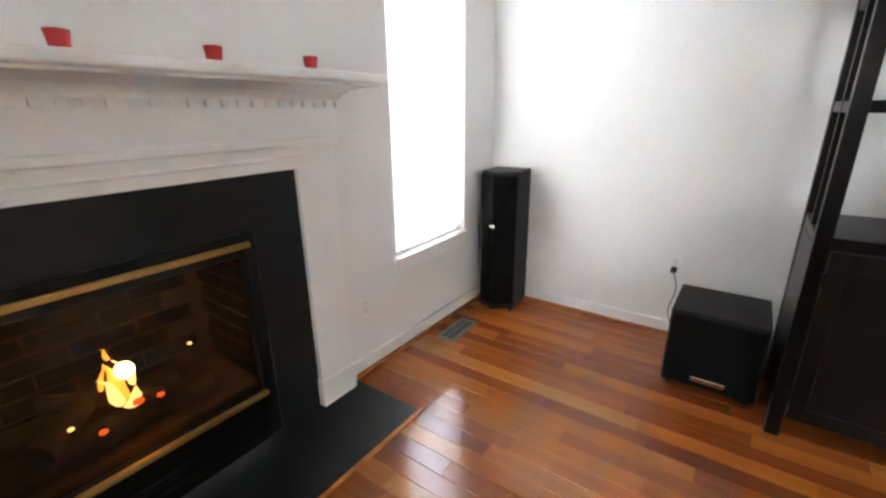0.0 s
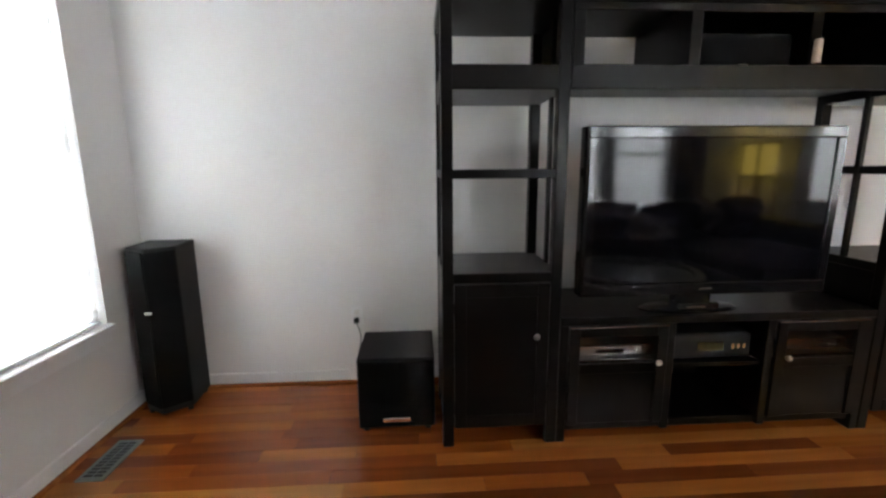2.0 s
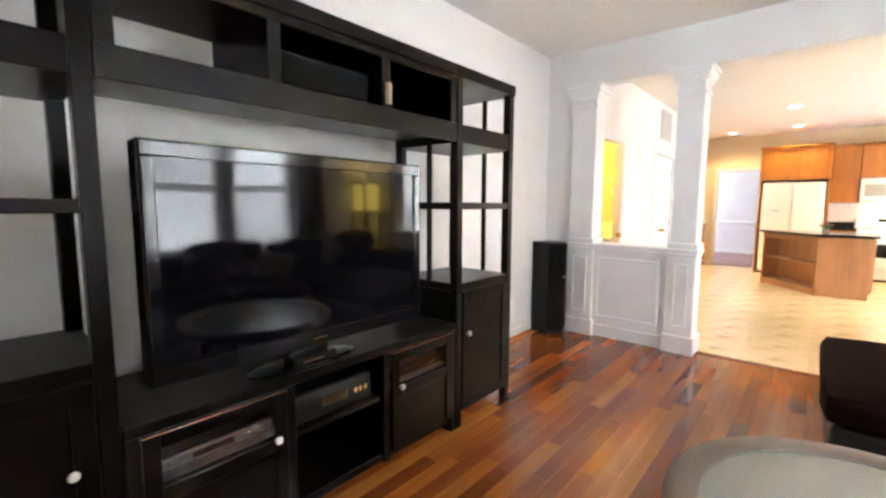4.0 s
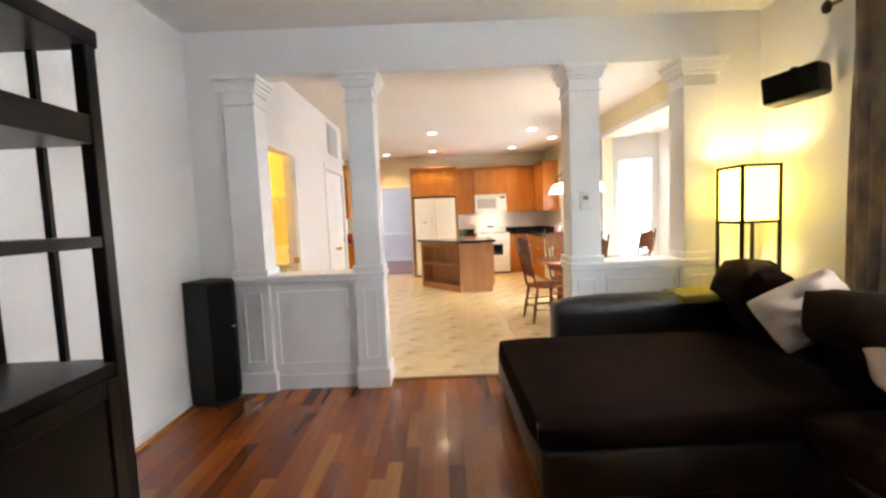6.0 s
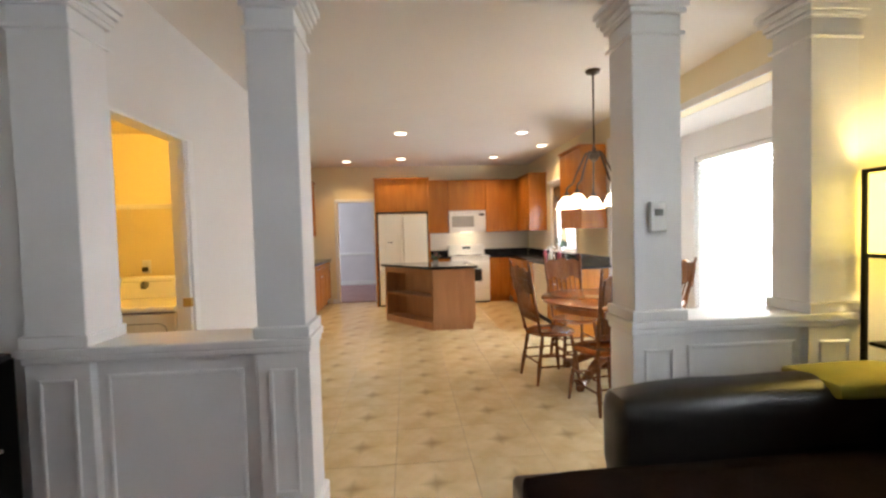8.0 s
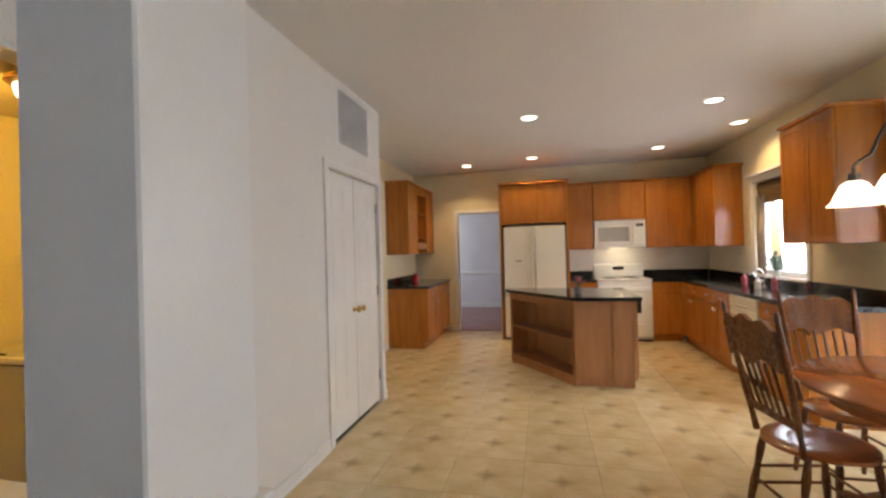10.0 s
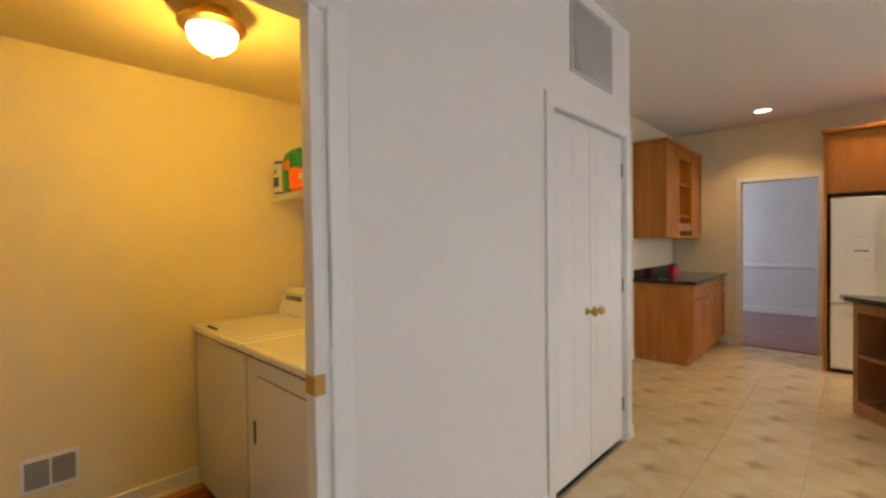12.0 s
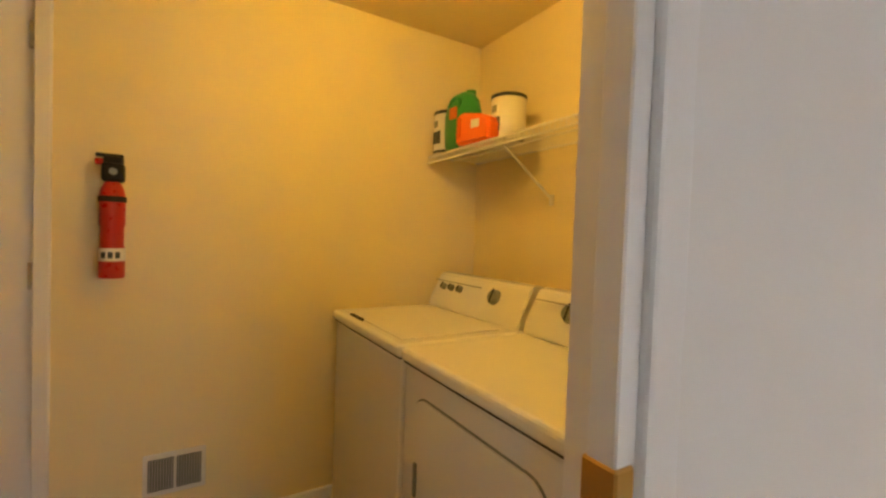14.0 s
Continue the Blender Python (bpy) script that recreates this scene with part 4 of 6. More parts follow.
# ---- half wall panelling and columns ----
def column(name, y0, y1, x0=-0.045, x1=0.175, attached=False):
    t = thing(name, "square white column with flared capital on the half wall", "column", group="divider columns", kind="structure")
    part("shaft", B(x0, x1, y0, y1, 0.935, 2.35, 0.004), TRIM, t)
    for e, z0, z1 in ((0.018, 0.935, 0.985), (0.015, 2.25, 2.27), (0.02, 2.345, 2.37), (0.03, 2.37, 2.40), (0.045, 2.40, 2.435), (0.058, 2.435, 2.4685)):
        part("moulding", B(x0 - e, x1 + e, y0 - e, y1 + e, z0, z1, 0.006, 2), TRIM, t)
    ped = part("pedestal", B(x0, x1, y0 - 0.01, y1 + 0.01, 0.0, 0.895, 0.003), TRIM, t)
    part("plinth", B(x0 - 0.02, x1 + 0.02, y0 - 0.03, y1 + 0.03, 0.0, 0.16, 0.006), TRIM, ped)
    for xx, s in ((x0, -1), (x1, 1)):
        pf = bmesh.new()
        a0, a1 = sorted((xx, xx + s * 0.012))
        for p, q, c, e in ((y0 + 0.045, y0 + 0.06, 0.24, 0.80), (y1 - 0.06, y1 - 0.045, 0.24, 0.80), (y0 + 0.06, y1 - 0.06, 0.785, 0.80), (y0 + 0.06, y1 - 0.06, 0.24, 0.255)):
            box(pf, a0, a1, p, q, c, e, 0.003)
        part("panel_moulding", pf, TRIM, ped)
    return t


column("column_1", -0.535, -0.295)
column("column_2", -1.44, -1.235)
column("column_3", -3.175, -2.94)
column("column_4", -4.075, -3.825)
for y0, y1 in ((-1.455, -0.28), (-4.09, -2.925)):
    ledge = thing("half_wall_trim", "white wainscot panelling and cap of the half wall", "wainscot", kind="structure")
    part("cap", B(-0.07, 0.20, y0 - 0.012, y1 + 0.012, 0.897, 0.935, 0.008, 2), TRIM, ledge)
    part("cove", B(-0.055, 0.185, y0 - 0.005, y1 + 0.005, 0.868, 0.898, 0.008, 2), TRIM, ledge)
    for xx, s in ((0.0, -1), (0.13, 1)):
        a0, a1 = sorted((xx - s * 0.002, xx + s * 0.015))
        part("base_board", B(a0, a1, y0 + 0.25, y1 - 0.25, 0, 0.12, 0.004), TRIM, ledge)
        pf = bmesh.new()
        for p, q, c, e in ((y0 + 0.30, y0 + 0.32, 0.2, 0.8), (y1 - 0.32, y1 - 0.30, 0.2, 0.8), (y0 + 0.32, y1 - 0.32, 0.78, 0.8), (y0 + 0.32, y1 - 0.32, 0.2, 0.22)):
            box(pf, a0, a1, p, q, c, e, 0.004)
        part("panel_moulding", pf, TRIM, ledge)
        part("panel_field", B(min(xx, xx + s * 0.006), max(xx, xx + s * 0.006), y0 + 0.2, y1 - 0.2, 0.12, 0.87), TRIM, ledge)
th = thing("thermostat", "small white thermostat on a column", "thermostat", pose(-0.046, -3.05, 1.42, 0, 0, -90))
part("case", B(-0.04, 0.04, -0.024, 0.001, -0.07, 0.07, 0.006, 2), APPLIANCE, th)
part("display", B(-0.022, 0.018, -0.027, -0.023, 0.005, 0.035), VENTM, th)

# ---- sofa with chaise ----
def cushion(x0, x1, y0, y1, z0, z1, r=0.06, puff=0.02):
    bm = B(x0, x1, y0, y1, z0, z1)
    bmesh.ops.subdivide_edges(bm, edges=bm.edges[:], cuts=7, use_grid_fill=True)
    c = Vector(((x0 + x1) / 2, (y0 + y1) / 2, (z0 + z1) / 2))
    hx, hy, hz = (x1 - x0) / 2, (y1 - y0) / 2, (z1 - z0) / 2
    for v in bm.verts:
        d = v.co - c
        q = Vector((max(-hx + r, min(hx - r, d.x)), max(-hy + r, min(hy - r, d.y)), max(-hz + min(r, hz), min(hz - min(r, hz), d.z))))
        e = d - q
        if e.length > 1e-6:
            d = q + e.normalized() * min(r, e.length)
        k = (1 - (d.x / hx) ** 2) * (1 - (d.y / hy) ** 2)
        d.z += puff * max(0, k) * (1 if d.z > 0 else -0.2)
        v.co = c + d + Vector((0, 0, 0.006 * noise.noise(v.co * 5)))
    return bm


SX1 = -0.10
sofa = thing("sectional_sofa", "dark brown sectional sofa with chaise and leather base", "sofa")
part("chaise_base", B(-1.60, SX1 - 0.02, -4.36, -2.32, 0.06, 0.30, 0.03, 3), LEATHER, sofa, "dark leather base", True)
part("chaise_cushion", cushion(-1.63, SX1 - 0.27, -3.95, -2.28, 0.29, 0.47, 0.07), SUEDE, sofa, "dark brown suede seat cushion", True)
part("armrest", cushion(SX1 - 0.27, SX1, -4.36, -2.72, 0.28, 0.70, 0.10, 0.01), LEATHER, sofa, "rolled dark leather arm", True)
part("arm_base", B(SX1 - 0.25, SX1 - 0.02, -4.34, -2.75, 0.06, 0.45, 0.02, 2), LEATHER, sofa)
part("seat_base", B(-3.60, -1.602, -4.36, -3.42, 0.06, 0.30, 0.03, 3), LEATHER, sofa, "dark leather base", True)
part("backrest", cushion(-3.60, SX1 - 0.20, -4.38, -4.16, 0.28, 0.74, 0.09, 0.0), LEATHER, sofa, "dark leather backrest", True)
for a, b in ((-3.38, -2.51), (-2.50, -1.635)):
    part("seat_cushion", cushion(a, b, -4.18, -3.38, 0.29, 0.47, 0.07), SUEDE, sofa, "dark brown suede seat cushion", True)
part("armrest", cushion(-3.64, -3.39, -4.36, -3.36, 0.28, 0.655, 0.10, 0.01), LEATHER, sofa, "rolled dark leather arm", True)
for x in (-1.52, -0.25, -3.5):
    for y in (-2.42, -4.28) if x > -3 else (-3.5, -4.28):
        part("leg", rod(bmesh.new(), (x, y, 0), (x, y, 0.065), 0.025, 0.03), ESPRESSO, sofa)


def pillow(name, lab, m, w, h, t, material, group=""):
    bm = bmesh.new()
    n = 18
    for side in (1, -1):
        g = []
        for i in range(n + 1):
            row = []
            for j in range(n + 1):
                u, v = 2 * i / n - 1, 2 * j / n - 1
                k = max(0, (1 - u ** 4) * (1 - v ** 4)) ** 0.55
                pinch = 1 - 0.07 * u * u * v * v - 0.04 * (1 - abs(u)) * abs(v) ** 3 - 0.04 * (1 - abs(v)) * abs(u) ** 3
                z = side * t / 2 * k * (1 + 0.22 * noise.noise(Vector((u * 1.6, v * 1.6, side * 3.0 + w))) + (0.16 if t > 0.2 else 0.45) * noise.noise(Vector((u * 2.2 + v * 3.5, v * 1.5 - u, side * 5.0 + h))))
                row.append(bm.verts.new((u * w / 2 * pinch, v * h / 2 * pinch, z)))
            g.append(row)
        for i in range(n):
            for j in range(n):
                bm.faces.new((g[i][j], g[i + 1][j], g[i + 1][j + 1], g[i][j + 1]))
    bmesh.ops.remove_doubles(bm, verts=bm.verts, dist=0.0005)
    ob = solid(name, bm, material, lab, "pillow", group=group, smooth=True)
    ob.matrix_world = m
    return ob


pillow("back_pillow", "plump dark brown suede back pillow on the sofa", pose(-0.68, -3.96, 0.72, 62, 0, -18), 0.68, 0.54, 0.36, SUEDE, "sofa back pillows")
pillow("throw_pillow", "crumpled pale pink cotton pillow on the sofa", pose(-1.14, -3.83, 0.755, 60, 0, -115) @ Matrix.Translation((0.03, 0.01, 0)) @ Matrix.Rotation(radians(30), 4, "Z"), 0.47, 0.34, 0.19, PILLOW)
pillow("back_pillow", "plump dark brown suede back pillow on the sofa", pose(-1.62, -3.86, 0.66, 60, 0, -6), 0.80, 0.56, 0.34, SUEDE, "sofa back pillows")
pillow("back_pillow", "plump dark brown suede back pillow on the sofa", pose(-2.35, -3.95, 0.68, 62, 0, 0), 0.80, 0.52, 0.32, SUEDE, "sofa back pillows")
pillow("throw_pillow", "pale cotton pillow on the sofa seat", pose(-1.92, -3.72, 0.62, 58, 10, 6), 0.42, 0.40, 0.18, PILLOW)
thr = cushion(SX1 - 0.285, SX1 + 0.012, -4.15, -3.62, 0.64, 0.716, 0.03, 0.008)
solid("throw_blanket", thr, THROW, "folded olive-yellow cloth over the sofa arm", "blanket", smooth=True)

# ---- coffee table ----
ct = thing("coffee_table", "round taupe wooden coffee table with greenish glass inlay", "coffee table", pose(-2.70, -2.45, 0))
rim = [(0.435, 0.405), (0.46, 0.40), (0.538, 0.405), (0.555, 0.425), (0.55, 0.448), (0.535, 0.458), (0.47, 0.455), (0.455, 0.447), (0.445, 0.43), (0.435, 0.405)]
part("rim", lathe(bmesh.new(), rim, seg=64), TAUPE, ct, "taupe wooden rim", True)
part("glass_top", lathe(bmesh.new(), [(0, 0.430), (0.454, 0.430), (0.454, 0.446), (0, 0.446)], seg=56), SMOKED, ct, "greenish frosted glass inlay")
part("inlay_edge", lathe(bmesh.new(), [(0.453, 0.446), (0.457, 0.446), (0.457, 0.450), (0.453, 0.450), (0.453, 0.446)], seg=56), VENTM, ct, "thin metal edge")
part("apron", lathe(bmesh.new(), [(0.44, 0.36), (0.46, 0.36), (0.46, 0.405), (0.44, 0.405), (0.44, 0.36)], seg=40), TAUPE, ct)
for i in range(4):
    a = math.pi / 4 + i * math.pi / 2
    part("leg", rod(bmesh.new(), (0.48 * math.cos(a), 0.48 * math.sin(a), 0), (0.45 * math.cos(a), 0.45 * math.sin(a), 0.405), 0.02, 0.028), TAUPE, ct, smooth=True)
part("lower_shelf", lathe(bmesh.new(), [(0, 0.10), (0.44, 0.10), (0.45, 0.11), (0.44, 0.125), (0, 0.125)], seg=40), TAUPE, ct)

# ---- floor lamp ----
lp = thing("floor_lamp", "black framed floor lamp with lit paper shade and shelves", "floor lamp", pose(-0.22, -4.20, 0))
H = 0.135
for a in (-1, 1):
    for b in (-1, 1):
        part("post", B(a * H - 0.011, a * H + 0.011, b * H - 0.011, b * H + 0.011, 0, 1.62, 0.002), ESPRESSO, lp)
for z in (0.06, 0.42, 0.78):
    part("shelf", B(-H + 0.011, H - 0.011, -H + 0.011, H - 0.011, z, z + 0.018, 0.002), ESPRESSO, lp)
for z in (1.20, 1.60):
    rb = bmesh.new()
    for a in (-1, 1):
        box(rb, -H + 0.011, H - 0.011, a * H - 0.008, a * H + 0.008, z, z + 0.02)
        box(rb, a * H - 0.008, a * H + 0.008, -H + 0.011, H - 0.011, z, z + 0.02)
    part("rail", rb, ESPRESSO, lp)
for a in (-1, 1):
    part("shade_panel", B(-H + 0.012, H - 0.012, a * (H - 0.004) - 0.001, a * (H - 0.004) + 0.001, 1.222, 1.598), LAMPPAPER, lp, "glowing paper shade")
    part("shade_panel", B(a * (H - 0.004) - 0.001, a * (H - 0.004) + 0.001, -H + 0.012, H - 0.012, 1.222, 1.598), LAMPPAPER, lp, "glowing paper shade")
sw = thing("wall_speaker", "black satellite speaker on a wall bracket", "speaker", pose(-0.53, SOUTH + 0.17, 2.10, 0, 5, 28))
part("case", B(-0.165, 0.165, -0.09, 0.075, -0.10, 0.10, 0.03, 3), BLACKVINYL, sw, smooth=True)
part("grille", B(-0.155, 0.155, 0.076, 0.088, -0.09, 0.09, 0.006, 2), GRILLE, sw)
part("bracket", B(-0.03, 0.03, -0.20, -0.088, -0.02, 0.02, 0.004), BLACKMETAL, sw)
part("knob", lathe(bmesh.new(), [(0, 0.125), (0.02, 0.12), (0.02, 0.099), (0, 0.099)], seg=12), BLACKMETAL, sw)

# ---- kitchen ----
def cup(t, x, y, z, ax="x"):
    m = Matrix.Translation((x, y, z)) @ (Matrix.Rotation(radians(-90), 4, "Y") if ax == "x" else Matrix.Rotation(radians(-90 if ax == "+y" else 90), 4, "X"))
    part("knob", lathe(bmesh.new(), [(0.006, -0.002), (0.006, 0.012), (0.014, 0.018), (0.012, 0.026), (0, 0.028)], m=m, seg=10), CHROME, t, "round nickel knob", True)


def shaker(parent, w, h, x, z, y, name="door", knob_at=None, material=OAK, frame_w=0.055):
    """A framed cabinet door in local coordinates; the front looks along -y."""
    d = part(name, B(x + 0.003, x + w - 0.003, y - 0.014, y, z + 0.003, z + h - 0.003, 0.002), material, parent)
    fb = bmesh.new()
    f = min(frame_w, h * 0.3)
    for a, b, c, e in ((x + 0.003, x + f, z + 0.003, z + h - 0.003), (x + w - f, x + w - 0.003, z + 0.003, z + h - 0.003), (x + f, x + w - f, z + h - f, z + h - 0.003), (x + f, x + w - f, z + 0.003, z + f)):
        box(fb, a, b, y - 0.022, y - 0.0135, c, e, 0.002)
    part("door_frame", fb, material, d)
    if knob_at:
        cup(d, knob_at[0], y - 0.02, knob_at[1], "y")
    return d


def base_unit(m, w, depth=0.58, doors=2, drawer=True, lab="honey maple base cabinet with drawers and doors"):
    u = thing("base_cabinet", lab, "cabinet", m, "kitchen base cabinets")
    part("body", B(0, w, 0.0, depth, 0.10, 0.87, 0.002), OAK, u)
    part("toe_kick", B(0.0, w, 0.045, depth, 0.0, 0.099), OAK, u)
    dw = w / doors
    for i in range(doors):
        top = 0.86
        if drawer:
            shaker(u, dw, 0.15, i * dw, 0.71, 0.0, "drawer", ((i + 0.5) * dw, 0.785))
            top = 0.70
        shaker(u, dw, top - 0.115, i * dw, 0.11, 0.0, "door", (i * dw + (dw - 0.035 if i % 2 == 0 else 0.035), top - 0.06))
    return u


def wall_unit(m, w, z0, z1, depth=0.31, doors=2, crown=True, lab="honey maple wall cabinet with framed doors"):
    u = thing("wall_cabinet", lab, "cabinet", m, "kitchen wall cabinets")
    part("body", B(0, w, 0.0, depth, z0, z1, 0.002), OAK, u)
    dw = w / doors
    for i in range(doors):
        shaker(u, dw, z1 - z0 - 0.01, i * dw, z0 + 0.005, 0.0)
    if crown:
        part("crown", B(-0.0, w, -0.045, depth, z1, z1 + 0.035, 0.012, 2), OAK, u)
    return u


def east(x, y):      # units on the east wall: front looks to -x
    return pose(x, y, 0, 0, 0, -90)


def south(x, y):     # units on the south wall: front looks to +y
    return pose(x, y, 0, 0, 0, 180)


# nook cabinets on the north wall
base_unit(pose(5.46, -0.29, 0), 1.455, 0.588, 3)
nk = thing("wall_cabinet", "honey maple wall cabinet with glass door and open shelf", "cabinet", pose(5.46, -0.03, 0), "kitchen wall cabinets")
for q in ((0, 0.02, 0, 0.328, 1.37, 2.42), (1.435, 1.455, 0, 0.328, 1.37, 2.42), (0.02, 1.435, 0, 0.328, 2.40, 2.42), (0.02, 1.435, 0, 0.328, 1.37, 1.39), (0.02, 1.435, 0.31, 0.328, 1.39, 2.40), (0.46, 0.48, 0, 0.31, 1.39, 2.40), (0.99, 1.01, 0, 0.31, 1.39, 2.40)):
    part("carcass_panel", B(*q), OAK, nk)
shaker(nk, 0.47, 1.04, 0.0, 1.375, 0.0)
shaker(nk, 0.46, 1.04, 0.995, 1.375, 0.0)
for z in (1.62, 2.0):
    part("shelf", B(0.48, 0.99, 0.01, 0.31, z, z + 0.018), OAK, nk)
part("valance", B(0.48, 0.99, -0.012, 0.0, 2.30, 2.415, 0.003), OAK, nk)
part("drawer", B(0.48, 0.99, -0.012, 0.02, 1.45, 1.54, 0.003), ISLE, nk)
part("crown", B(-0.04, 1.455, -0.045, 0.328, 2.42, 2.455, 0.012, 2), OAK, nk)
solid("countertop", box(B(5.42, 6.918, -0.34, 0.298, 0.872, 0.91, 0.006, 2), 5.46, 6.918, 0.275, 0.299, 0.9105, 1.01), GRANITE, "black granite counter with upstand", "countertop")
can = thing("canister", "small red-brown canister on the black counter", "canister", pose(6.3, 0.12, 0.911))
part("jar", lathe(bmesh.new(), [(0, 0), (0.05, 0), (0.055, 0.06), (0.05, 0.11), (0, 0.11)], seg=16), CANDLE, can, smooth=True)
part("lid", lathe(bmesh.new(), [(0, 0.111), (0.052, 0.111), (0.045, 0.13), (0.01, 0.135), (0.01, 0.15), (0, 0.152)], seg=16), BRONZE, can, smooth=True)

# refrigerator and its surround
fs = thing("fridge_surround", "honey maple panels and cabinet round the refrigerator", "cabinet", group="kitchen wall cabinets")
part("side_panel", B(6.19, 6.918, -1.325, -1.295, 0, 2.39), OAK, fs)
part("side_panel", B(6.19, 6.918, -2.325, -2.295, 0, 2.39), OAK, fs)
part("cabinet_body", B(6.215, 6.918, -2.294, -1.326, 1.79, 2.39), OAK, fs)
part("crown", B(6.155, 6.918, -2.34, -1.28, 2.391, 2.43, 0.012, 2), OAK, fs)
fu = thing("cabinet_doors", "honey maple doors above the refrigerator", "cabinet", east(6.214, -1.327), "kitchen wall cabinets")
shaker(fu, 0.483, 0.58, 0.0, 1.80, 0.0)
shaker(fu, 0.483, 0.58, 0.484, 1.80, 0.0)
fd = thing("refrigerator", "bisque side-by-side refrigerator with bottom freezer and water dispenser", "refrigerator", east(6.22, -1.345))
W = 0.93
part("body", B(0, W, 0.02, 0.66, 0.03, 1.745, 0.006), BISQUE, fd)
part("kick_plate", B(0.01, W - 0.01, 0.03, 0.1, 0.0, 0.029), DARK, fd)
for x0, x1 in ((0.004, W / 2 - 0.004), (W / 2 + 0.004, W - 0.004)):
    part("door", B(x0, x1, -0.045, 0.017, 0.70, 1.745, 0.014, 3), BISQUE, fd)
part("freezer_drawer", B(0.004, W - 0.004, -0.045, 0.017, 0.06, 0.688, 0.014, 3), BISQUE, fd)
for x in (W / 2 - 0.035, W / 2 + 0.035):
    part("handle", box(box(B(x - 0.011, x + 0.011, -0.095, -0.075, 0.85, 1.65, 0.006, 2), x - 0.01, x + 0.01, -0.078, -0.044, 0.87, 0.90), x - 0.01, x + 0.01, -0.078, -0.044, 1.60, 1.63), BISQUE, fd)
part("handle", box(box(B(0.12, W - 0.12, -0.095, -0.075, 0.60, 0.622, 0.006, 2), 0.14, 0.17, -0.078, -0.044, 0.60, 0.62), W - 0.17, W - 0.14, -0.078, -0.044, 0.60, 0.62), BISQUE, fd)
dsp = part("dispenser", B(0.13, 0.32, -0.050, -0.044, 1.03, 1.36, 0.003), BISQUE, fd)
part("dispenser_recess", B(0.15, 0.30, -0.0525, -0.0495, 1.05, 1.19), BISQUE, dsp)
part("dispenser_panel", B(0.175, 0.275, -0.0535, -0.0495, 1.215, 1.228), DARK, dsp)
part("drip_tray", B(0.15, 0.30, -0.066, -0.0495, 1.13, 1.142, 0.003), BISQUE, dsp)

# east run: counter, range, microwave
base_unit(east(6.32, -2.335), 0.38, 0.595, 1)
solid("countertop", box(B(6.28, 6.918, -2.722, -2.33, 0.872, 0.91, 0.005, 2), 6.895, 6.917, -2.72, -2.34, 0.9105, 1.01), GRANITE, "short black granite counter beside the range", "countertop")
wall_unit(east(6.60, -2.335), 0.385, 1.37, 2.39, 0.316, 1)
wall_unit(east(6.60, -2.725), 0.75, 1.815, 2.39, 0.316, 2)
wall_unit(east(6.60, -3.48), 0.64, 1.37, 2.39, 0.316, 2)
rg = thing("range", "white electric range with oven window and backguard", "range", east(6.28, -2.73))
part("body", B(0, 0.745, 0.01, 0.62, 0.03, 0.895, 0.004), APPLIANCE, rg)
part("cooktop", B(-0.002, 0.747, -0.02, 0.56, 0.896, 0.915, 0.005, 2), APPLIANCE, rg)
part("oven_door", B(0.005, 0.74, -0.035, 0.008, 0.27, 0.80, 0.008, 2), APPLIANCE, rg)
part("oven_window", B(0.16, 0.585, -0.039, -0.034, 0.42, 0.66, 0.003), GLOSSBLACK, rg)
part("oven_handle", box(box(B(0.06, 0.685, -0.085, -0.065, 0.735, 0.757, 0.006, 2), 0.08, 0.11, -0.068, -0.034, 0.737, 0.755), 0.635, 0.665, -0.068, -0.034, 0.737, 0.755), APPLIANCE, rg)
part("storage_drawer", B(0.005, 0.74, -0.03, 0.008, 0.06, 0.255, 0.008, 2), APPLIANCE, rg)
part("kick_plate", B(0.01, 0.735, 0.02, 0.1, 0.0, 0.029), DARK, rg)
bg = part("backguard", B(0, 0.745, 0.545, 0.62, 0.915, 1.12, 0.012, 3), APPLIANCE, rg)
part("clock_panel", B(0.29, 0.455, 0.541, 0.546, 1.03, 1.08), GLOSSBLACK, bg)
for x in (0.08, 0.18, 0.565, 0.665):
    part("dial", lathe(bmesh.new(), [(0.022, 0), (0.02, 0.02), (0, 0.02)], m=Matrix.Translation((x, 0.545, 1.05)) @ Matrix.Rotation(radians(90), 4, "X"), seg=14), APPLIANCE, bg)
for x, y, r in ((0.2, 0.13, 0.1), (0.55, 0.13, 0.08), (0.2, 0.40, 0.08), (0.55, 0.40, 0.1)):
    part("burner", lathe(bmesh.new(), [(r, 0.915), (r - 0.004, 0.922), (r * 0.6, 0.920), (r * 0.3, 0.922), (0, 0.919)], (x, y, 0), 22), BLACKMETAL, rg)
mw = thing("microwave", "white over-range microwave with window and keypad", "microwave", east(6.565, -2.728))
part("body", B(0, 0.742, 0.0, 0.35, 1.375, 1.81, 0.006), APPLIANCE, mw)
part("door", B(0.004, 0.555, -0.028, -0.001, 1.42, 1.785, 0.008, 2), APPLIANCE, mw)
part("door_window", B(0.06, 0.50, -0.031, -0.027, 1.48, 1.70, 0.003), MWGLASS, mw, "pale grey window")
for z in (1.735, 1.75, 1.765):
    part("vent_slot", B(0.06, 0.68, -0.030, -0.027, z - 0.003, z + 0.003), VENTW, mw)
part("keypad", B(0.565, 0.738, -0.024, -0.001, 1.42, 1.785, 0.006, 2), APPLIANCE, mw)
part("keypad_display", B(0.60, 0.71, -0.026, -0.023, 1.70, 1.75), DARK, mw)
part("handle", B(0.525, 0.545, -0.06, -0.026, 1.45, 1.75, 0.006, 2), APPLIANCE, mw)
